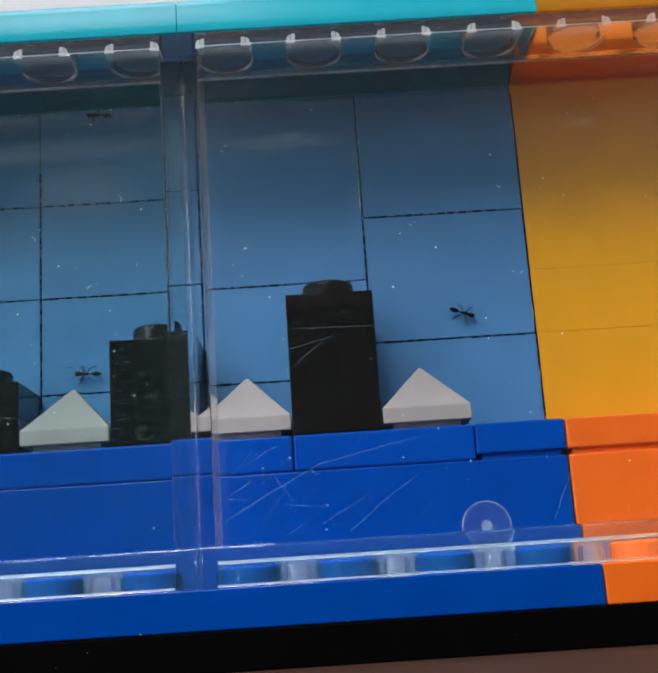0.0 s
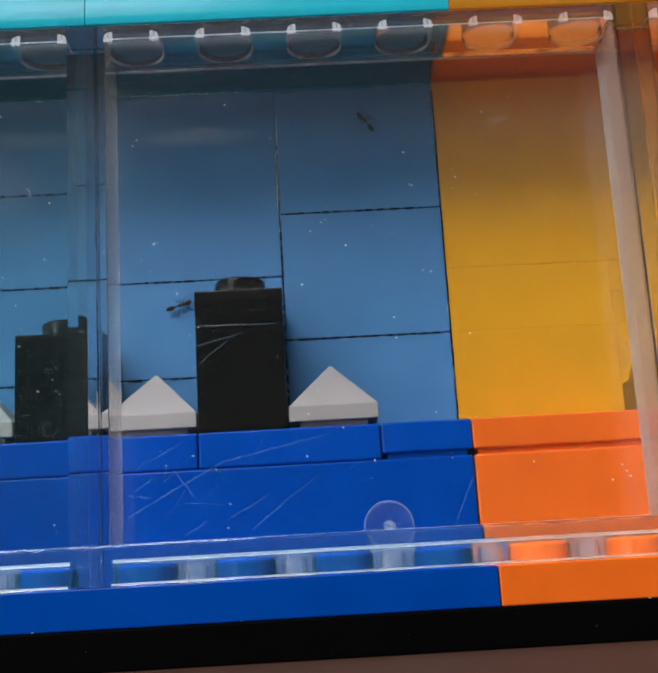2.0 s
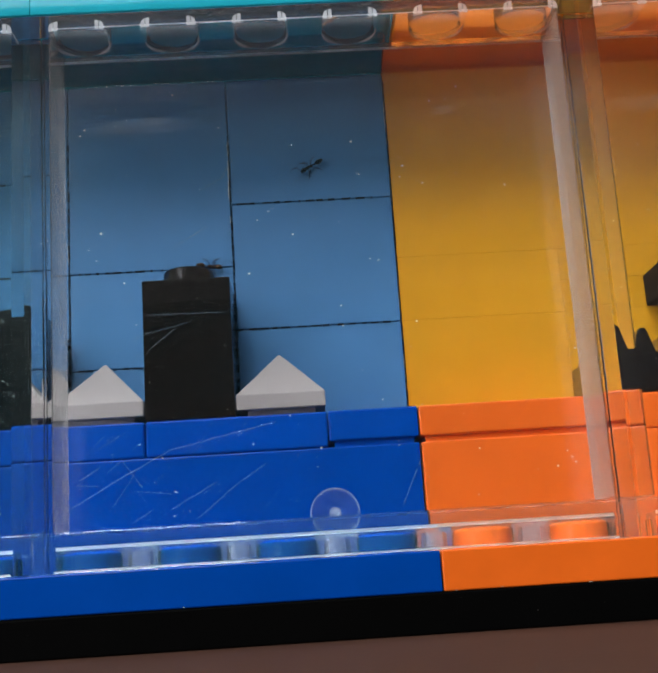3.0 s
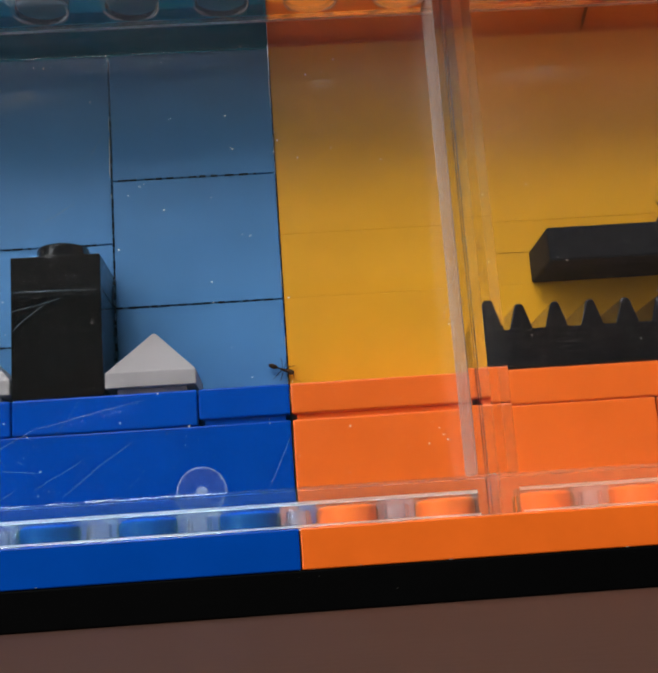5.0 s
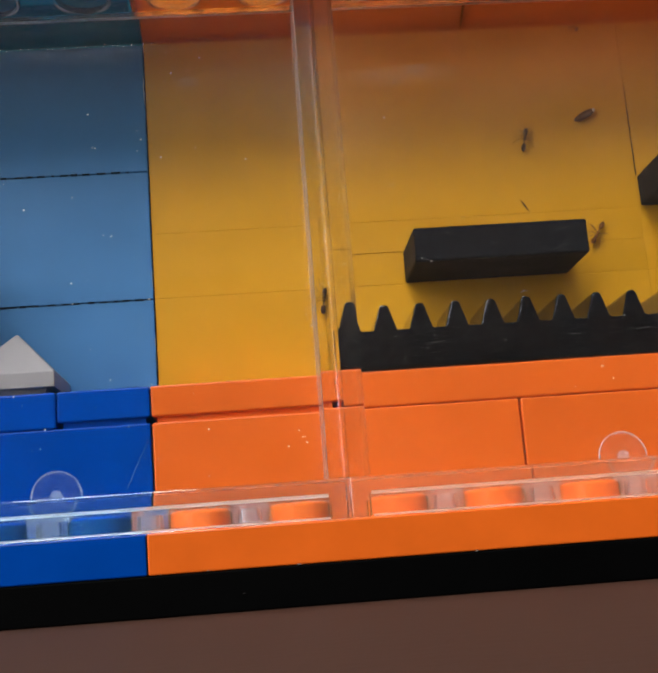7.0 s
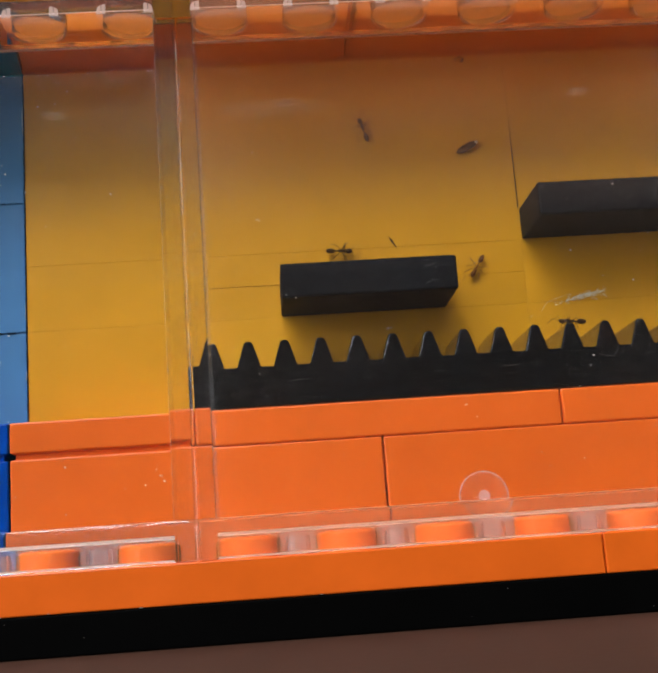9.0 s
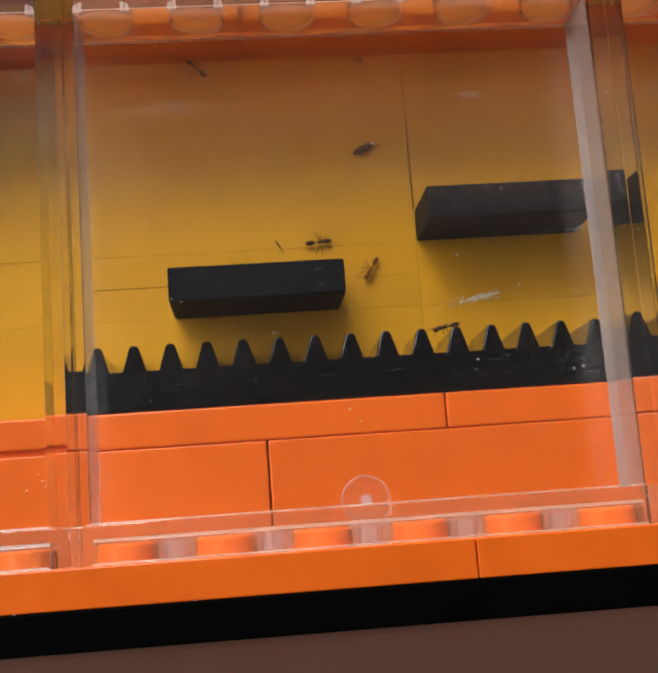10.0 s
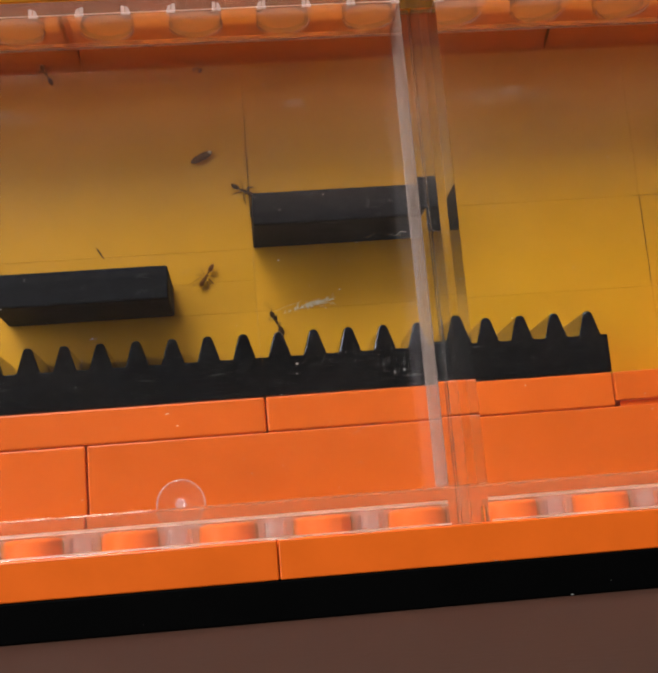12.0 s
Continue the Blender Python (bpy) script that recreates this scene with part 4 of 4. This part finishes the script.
    for x, z, size in ((33.0, 25.25, 0.16), (33.45, 25.28, 0.12), (22.35, 35.75, 0.2), (-27.1, 36.25, 0.2), (-3.9, 40.7, 0.16), (-12.2, 37.5, 0.1), (12.9, 13.8, 0.18), (13.2, 13.3, 0.12),
                       (12.6, 14.3, 0.1), (39.3, 18.1, 0.14), (-27.65, 33.7, 0.14), (-2.6, 32.4, 0.12), (-37.0, 35.3, 0.12), (63.6, 33.5, 0.1), (5.0, 40.2, 0.09)):
        bits = specks(rng, 7, x - size, x + size, z - size * 0.6, z + size * 0.6, 6.39, size * 0.15, size * 0.6)
        tagged(part("dust_fleck", bits, DUST), "tiny white fleck stuck on the clear panel", "fleck", "flecks on the panels")
    tagged(part("plant_fibre", strip([(33.8, 33.6), (34.05, 33.2), (34.47, 32.47)], 0.19, 6.38), DIRT), "short dark fibre stuck on the clear panel", "fibre")


room()
base_layers()
ledge()
columns()
back_wall()
rack(16), rack(48)
roof()
panels()
dirt()


# ---- ants: seconds, place in millimetres on the surface, heading in degrees ----
ANT_ONE = [
    (0, -43.24, 15.95, 27.40, 176.5),
    (0.2, -43.48, 15.95, 27.98, 146.5),
    (0.4, -42.49, 15.95, 29.45, 96.5),
    (0.6, -41.32, 15.95, 31.43, 56.5),
    (0.8, -39.45, 15.95, 32.67, 26.5),
    (1, -37.26, 15.95, 32.57, 11.5),
    (1.2, -35.56, 15.95, 32.54, 1.5),
    (1.4, -31.72, 15.95, 31.82, -8.5),
    (1.6, -29.58, 15.95, 31.57, -8.5),
    (1.8, -27.48, 15.95, 31.83, 1.5),
    (2, -26.28, 15.95, 32.58, 16.5),
    (2.2, -26.06, 15.95, 33.56, 51.5),
    (2.4, -23.89, 15.95, 35.56, 36.5),
    (2.6, -21.78, 15.95, 35.66, 1.5),
    (2.8, -20.35, 15.95, 35.62, -3.5),
    (3, -18.50, 15.95, 35.25, -8.5),
    (3.1, -17.00, 15.95, 34.60, -10.5),
    (3.2, -15.12, 15.95, 33.86, -13.5),
    (3.3, -14.65, 15.95, 33.93, -13.5),
    (3.4, -13.35, 15.95, 33.40, -18.5),
    (3.5, -12.05, 15.95, 32.82, -31.5),
    (3.6, -11.20, 15.95, 31.62, -33.5),
    (3.7, -10.06, 15.95, 30.47, -33.5),
    (5.3, -0.28, 15.95, 21.36, -11.5),
    (5.5, 0.27, 15.95, 21.14, -3.5),
    (5.6, 1.32, 15.95, 21.00, -3.5),
    (5.8, 4.16, 15.95, 21.14, -1.5),
    (6, 6.24, 15.95, 21.32, 2.5),
    (6.2, 8.94, 15.95, 22.22, 21.5),
    (6.4, 11.76, 15.95, 22.90, 24.5),
    (6.5, 12.55, 15.95, 23.47, 26.5),
    (6.6, 13.62, 15.95, 24.25, 36.5),
    (6.7, 14.40, 15.95, 25.08, 46.5),
    (6.8, 15.44, 15.95, 26.02, 58.5),
    (6.9, 15.96, 15.95, 26.50, 66.5),
    (7, 15.89, 15.95, 26.84, 81.5),
    (7.2, 15.75, 15.95, 27.16, 91.5),
    (8.8, 28.46, 15.95, 34.97, -1.5),
    (9, 29.85, 15.95, 34.95, -3.5),
    (9.2, 32.42, 15.95, 35.26, -3.5),
    (9.4, 33.76, 15.95, 34.88, -3.5),
    (9.5, 34.64, 15.95, 35.13, -1.5),
    (9.6, 34.87, 15.95, 35.12, 4.5),
    (9.8, 35.67, 15.95, 35.57, 18.5),
    (10, 38.18, 15.95, 35.54, 4.5),
    (10.2, 39.43, 15.95, 35.21, -3.5),
    (10.3, 39.13, 15.95, 35.18, 6.5),
    (10.4, 38.56, 15.95, 36.20, 26.5),
    (10.5, 38.67, 15.95, 36.71, 36.5),
    (10.6, 39.16, 15.95, 37.46, 46.5),
    (10.8, 39.75, 15.95, 38.19, 54.5),
    (10.9, 39.93, 15.95, 38.83, 48.5),
    (11, 40.25, 15.95, 39.73, 41.5),
    (11.1, 40.45, 15.95, 40.71, 36.5),
    (11.2, 41.11, 15.95, 41.50, 28.5),
    (11.3, 41.89, 15.95, 42.10, 21.5),
    (11.4, 43.48, 15.95, 42.72, 14.5),
    (11.5, 45.02, 15.95, 42.48, 1.5),
    (11.6, 46.37, 15.95, 42.30, -8.5),
    (11.7, 47.15, 15.95, 42.01, -13.5),
    (11.8, 47.36, 15.95, 41.52, -21.5),
    (11.9, 47.71, 15.95, 41.21, -27.5),
    (12, 47.23, 15.95, 41.27, -31.5),
]
ANT_TWO = [
    (0, -7.21, 15.95, 31.22, -21.5),
    (0.2, -5.52, 15.95, 31.24, -3.5),
    (0.4, -4.01, 15.95, 32.70, 41.5),
    (0.6, -4.53, 15.95, 34.52, 64.5),
    (0.8, -4.43, 15.95, 36.84, 80.5),
    (1, -3.77, 15.95, 39.60, 88.5),
    (1.2, -3.60, 15.95, 42.96, 91.5),
    (1.4, -4.19, 15.95, 46.01, 101.5),
    (1.6, -4.96, 15.95, 48.84, 104.5),
    (1.8, -5.96, 15.95, 50.12, 114.5),
    (2, -6.87, 15.95, 50.60, 126.5),
    (2.1, -6.45, 15.95, 50.70, 176.5),
    (2.2, -5.91, 15.95, 50.40, 231.5),
    (2.4, -5.40, 15.95, 48.61, 241.5),
    (2.6, -3.93, 15.95, 47.28, 234.5),
    (2.8, -4.88, 15.95, 45.41, 228.5),
    (3, -7.64, 15.95, 45.12, 208.5),
    (3.1, -8.17, 15.95, 44.59, 201.5),
    (3.2, -8.91, 15.95, 43.85, 191.5),
    (3.3, -10.11, 15.95, 43.42, 184.5),
    (3.4, -12.11, 15.95, 42.31, 180.5),
    (3.5, -13.49, 15.95, 41.94, 180.5),
    (3.6, -16.25, 15.95, 40.88, 196.5),
    (3.7, -16.70, 15.95, 39.66, 208.5),
    (4.3, -24.00, 15.95, 39.20, 186),
    (5.2, -38.00, 15.95, 38.60, 180),
    (12, -71.00, 15.95, 38.00, 180),
]
ANT_THREE = [
    (0, 35.50, 15.95, 33.20, 93),
    (5.2, 37.36, 15.95, 33.10, 93),
    (5.6, 38.41, 15.95, 35.58, 96.5),
    (5.8, 38.78, 15.95, 35.67, 94.5),
    (6, 37.64, 15.95, 35.84, 91.5),
    (6.2, 37.63, 15.95, 36.77, 88.5),
    (6.3, 37.47, 15.95, 37.17, 86.5),
    (6.4, 36.99, 15.95, 37.73, 86.5),
    (6.5, 37.11, 15.95, 38.61, 88.5),
    (6.6, 37.11, 15.95, 39.40, 90.5),
    (6.7, 37.45, 15.95, 40.13, 91.5),
    (6.8, 36.96, 15.95, 41.14, 88.5),
    (6.9, 36.97, 15.95, 41.66, 84.5),
    (7, 37.10, 15.95, 42.46, 76.5),
    (7.1, 37.33, 15.95, 43.00, 76.5),
    (7.2, 37.61, 15.95, 44.14, 76.5),
    (8.8, 34.19, 15.95, 45.06, 111.5),
    (8.9, 33.95, 15.95, 46.00, 108.5),
    (9, 33.36, 15.95, 47.07, 106.5),
    (9.2, 33.18, 15.95, 48.51, 106.5),
    (9.4, 31.83, 15.95, 49.14, 110.5),
    (9.5, 31.67, 15.95, 50.96, 114.5),
    (9.6, 30.25, 15.95, 51.98, 118.5),
    (9.8, 29.30, 15.95, 53.14, 124.5),
    (10, 27.60, 15.95, 53.91, 134.5),
    (10.2, 27.63, 15.95, 53.64, 134.5),
    (10.4, 27.90, 15.95, 53.40, 136.5),
    (10.5, 28.26, 15.95, 53.52, 134.5),
    (10.7, 29.45, 15.95, 53.16, 118.5),
    (10.9, 29.84, 15.95, 53.18, 98.5),
    (11, 29.49, 15.95, 53.73, 92.5),
    (11.2, 28.55, 15.95, 53.67, 91.5),
    (11.4, 28.81, 15.95, 53.86, 100.5),
    (11.6, 29.39, 15.95, 53.80, 108.5),
    (11.8, 29.35, 15.95, 54.00, 112.5),
    (12, 28.62, 15.95, 54.34, 116.5),
]
ANT_FOUR = [
    (0, 55.00, 10.40, 25.10, 174),
    (8, 52.06, 10.40, 25.22, 174),
    (8.8, 51.40, 10.40, 24.93, 174.5),
    (9, 50.61, 10.40, 25.12, 174.5),
    (9.2, 50.37, 10.40, 25.25, 174.5),
    (9.4, 49.69, 10.40, 25.05, 172.5),
    (9.5, 49.93, 10.40, 25.24, 172.5),
    (9.6, 48.71, 10.40, 25.51, 181.5),
    (10, 49.39, 10.40, 25.05, 191.5),
    (10.2, 48.83, 10.40, 25.17, 186.5),
    (10.5, 49.42, 10.40, 25.39, 178.5),
    (10.7, 49.87, 10.40, 25.22, 174.5),
    (10.8, 50.04, 10.40, 25.20, 172.5),
    (11, 49.05, 10.40, 25.55, 161.5),
    (11.2, 48.00, 10.40, 25.97, 136.5),
    (11.4, 48.68, 10.40, 25.88, 121.5),
    (11.6, 49.74, 10.40, 25.70, 111.5),
    (11.8, 49.85, 10.40, 25.61, 111.5),
    (12, 49.31, 10.40, 25.99, 114.5),
]
ANT_FIVE = [
    (0, -41.75, 15.95, 54.00, 176),
    (0.4, -43.75, 15.95, 53.85, 176),
    (0.8, -47.40, 15.95, 53.72, 176),
    (2, -58.09, 15.95, 53.49, 176),
    (12, -62.08, 15.95, 53.47, 176),
]


def blob(cx, cz, rx, ry, rz, seg=14, rings=9, taper=0.0):
    bm = bmesh.new()
    bmesh.ops.create_uvsphere(bm, u_segments=seg, v_segments=rings, radius=1.0)
    for v in bm.verts:
        k = 1 + taper * v.co.x
        v.co = Vector((cx + v.co.x * rx, v.co.y * ry * k, cz + v.co.z * rz * k))
    return bm


def limb(points, r0, r1, seg=6):
    """A thin bent tube that narrows from r0 to r1."""
    bm = bmesh.new()
    rings = []
    n = len(points)
    for i, p in enumerate(points):
        p = Vector(p)
        d = (Vector(points[min(n - 1, i + 1)]) - Vector(points[max(0, i - 1)])).normalized()
        u = d.orthogonal().normalized()
        w = d.cross(u)
        r = r0 + (r1 - r0) * i / (n - 1)
        rings.append([bm.verts.new(p + r * (math.cos(a) * u + math.sin(a) * w)) for a in (2 * math.pi * k / seg for k in range(seg))])
    for a, b in zip(rings, rings[1:]):
        off = min(range(seg), key=lambda k: (a[0].co - b[k].co).length)
        for k in range(seg):
            bm.faces.new((a[k], a[(k + 1) % seg], b[(k + 1 + off) % seg], b[(k + off) % seg]))
    bm.faces.new(rings[0][::-1])
    bm.faces.new(rings[-1])
    return bm


LEGS = [(0.62, 0.65, 0.60), (0.42, 0.12, 0.72), (0.22, -0.62, 0.78)]


def make_ant(label, shell_mat=ANT, leg_mat=ANT_LEG):
    """An ant three millimetres long; it looks along x and stands on z = 0."""
    ob = tagged(new("ant"), label, "ant", "ants")
    part("head", blob(1.12, 0.46, 0.33, 0.25, 0.22, taper=-0.15), shell_mat, ob, smooth=True)
    part("thorax", blob(0.62, 0.50, 0.30, 0.16, 0.17, taper=0.2), shell_mat, ob, smooth=True)
    part("thorax", blob(0.22, 0.47, 0.26, 0.12, 0.14, taper=0.15), shell_mat, ob, smooth=True)
    part("waist", blob(-0.16, 0.44, 0.13, 0.07, 0.12), shell_mat, ob, smooth=True)
    part("abdomen", blob(-0.68, 0.48, 0.46, 0.24, 0.25, taper=0.12), shell_mat, ob, smooth=True)
    for s in (-1, 1):
        part("antenna", limb([(1.42, s * 0.16, 0.52), (1.62, s * 0.55, 0.75), (2.05, s * 0.62, 0.55), (2.35, s * 0.55, 0.35)], 0.028, 0.02), leg_mat, ob)
        for x, sweep, reach in LEGS:
            leg = part("leg", limb([(0, 0, 0), (sweep * 0.25, s * 0.45 * reach, 0.32), (sweep * 0.7, s * 0.95 * reach, -0.08), (sweep * 1.0, s * 1.15 * reach, -0.40)], 0.047, 0.030), leg_mat, ob)
            leg.location = (x * MM, s * 0.14 * MM, 0.42 * MM)
    return ob


def side_pose(x, y, z, heading):
    """Standing on the rack's teeth, seen from its side."""
    a = radians(heading)
    f, up = Vector((math.cos(a), 0, math.sin(a))), Vector((math.sin(a), 0, -math.cos(a)))
    m = Matrix((f, up.cross(f), up)).transposed().to_4x4()
    return Matrix.Translation((x * MM, y * MM, z * MM)) @ m


def ant_pose(x, y, z, heading):
    """On the upright wall, or on the hollow curve above it."""
    a = radians(heading)
    q = math.asin(max(0.0, min(1.0, (z - COVE_Z) / COVE_HIGH)))
    rise = Vector((0, -COVE_DEEP * math.sin(q), COVE_HIGH * math.cos(q))).normalized()
    f = math.cos(a) * Vector((1, 0, 0)) + math.sin(a) * rise
    up = Vector((0, -rise.z, rise.y))
    left = up.cross(f)
    m = Matrix((f, left, up)).transposed().to_4x4()
    return Matrix.Translation((x * MM, y * MM, z * MM)) @ m


def ants():
    made = []
    for rows, label in ((ANT_ONE, "small dark ant wandering over the back wall"), (ANT_TWO, "small dark ant climbing the blue wall"),
                        (ANT_THREE, "small brown ant climbing to the top of the yellow wall"), (ANT_FOUR, "small brown ant feeding on the gear rack"),
                        (ANT_FIVE, "dark ant in shade at the top of the blue wall")):
        body, leg = (SHADED_ANT, DARK_LEG) if rows in (ANT_TWO, ANT_FIVE) else (MID_ANT, DARK_LEG) if rows in (ANT_ONE, ANT_FOUR) else (MID_ANT, ANT_LEG) if rows is ANT_THREE else (ANT, ANT_LEG)
        made.append((make_ant(label, body, leg), rows))
    still = make_ant("small brown ant resting on the yellow wall")
    still.matrix_basis = ant_pose(43.4, 15.95, 32.8, 237)
    # Taken for a motionless insect; only its oval shape is modelled.
    bug = tagged(new("pupa_case"), "oval brown insect, motionless on the yellow wall", "pupa")
    part("shell", blob(0, 0.4, 1.25, 0.38, 0.36), OVAL_SHELL, bug, smooth=True)
    part("cap", blob(0.98, 0.52, 0.20, 0.17, 0.24), WEB, bug, "pale tip", smooth=True)
    bug.matrix_basis = ant_pose(43.5, 15.95, 44.9, 26)
    return made


def motions():
    for ob, rows in ANTS:
        stand = side_pose if rows is ANT_FOUR else ant_pose
        keys = [(t, stand(x, y, z, h)) for t, x, y, z, h in rows]
        if rows[0][0] > 0:
            keys.insert(0, (0.0, keys[0][1]))
        walk(ob, keys)
        legs = [c for c in ob.children if c.name.startswith("leg")]
        for i, leg in enumerate(legs):
            base = Matrix.Translation(leg.location)
            sign = 1 if i in (0, 2, 4) else -1
            walk(leg, [(k * 0.15, base @ pose(0, 0, 0, 0, 0, 17 * sign * (1 if k % 2 else -1))) for k in range(81)])


ANTS = ants()
motions()
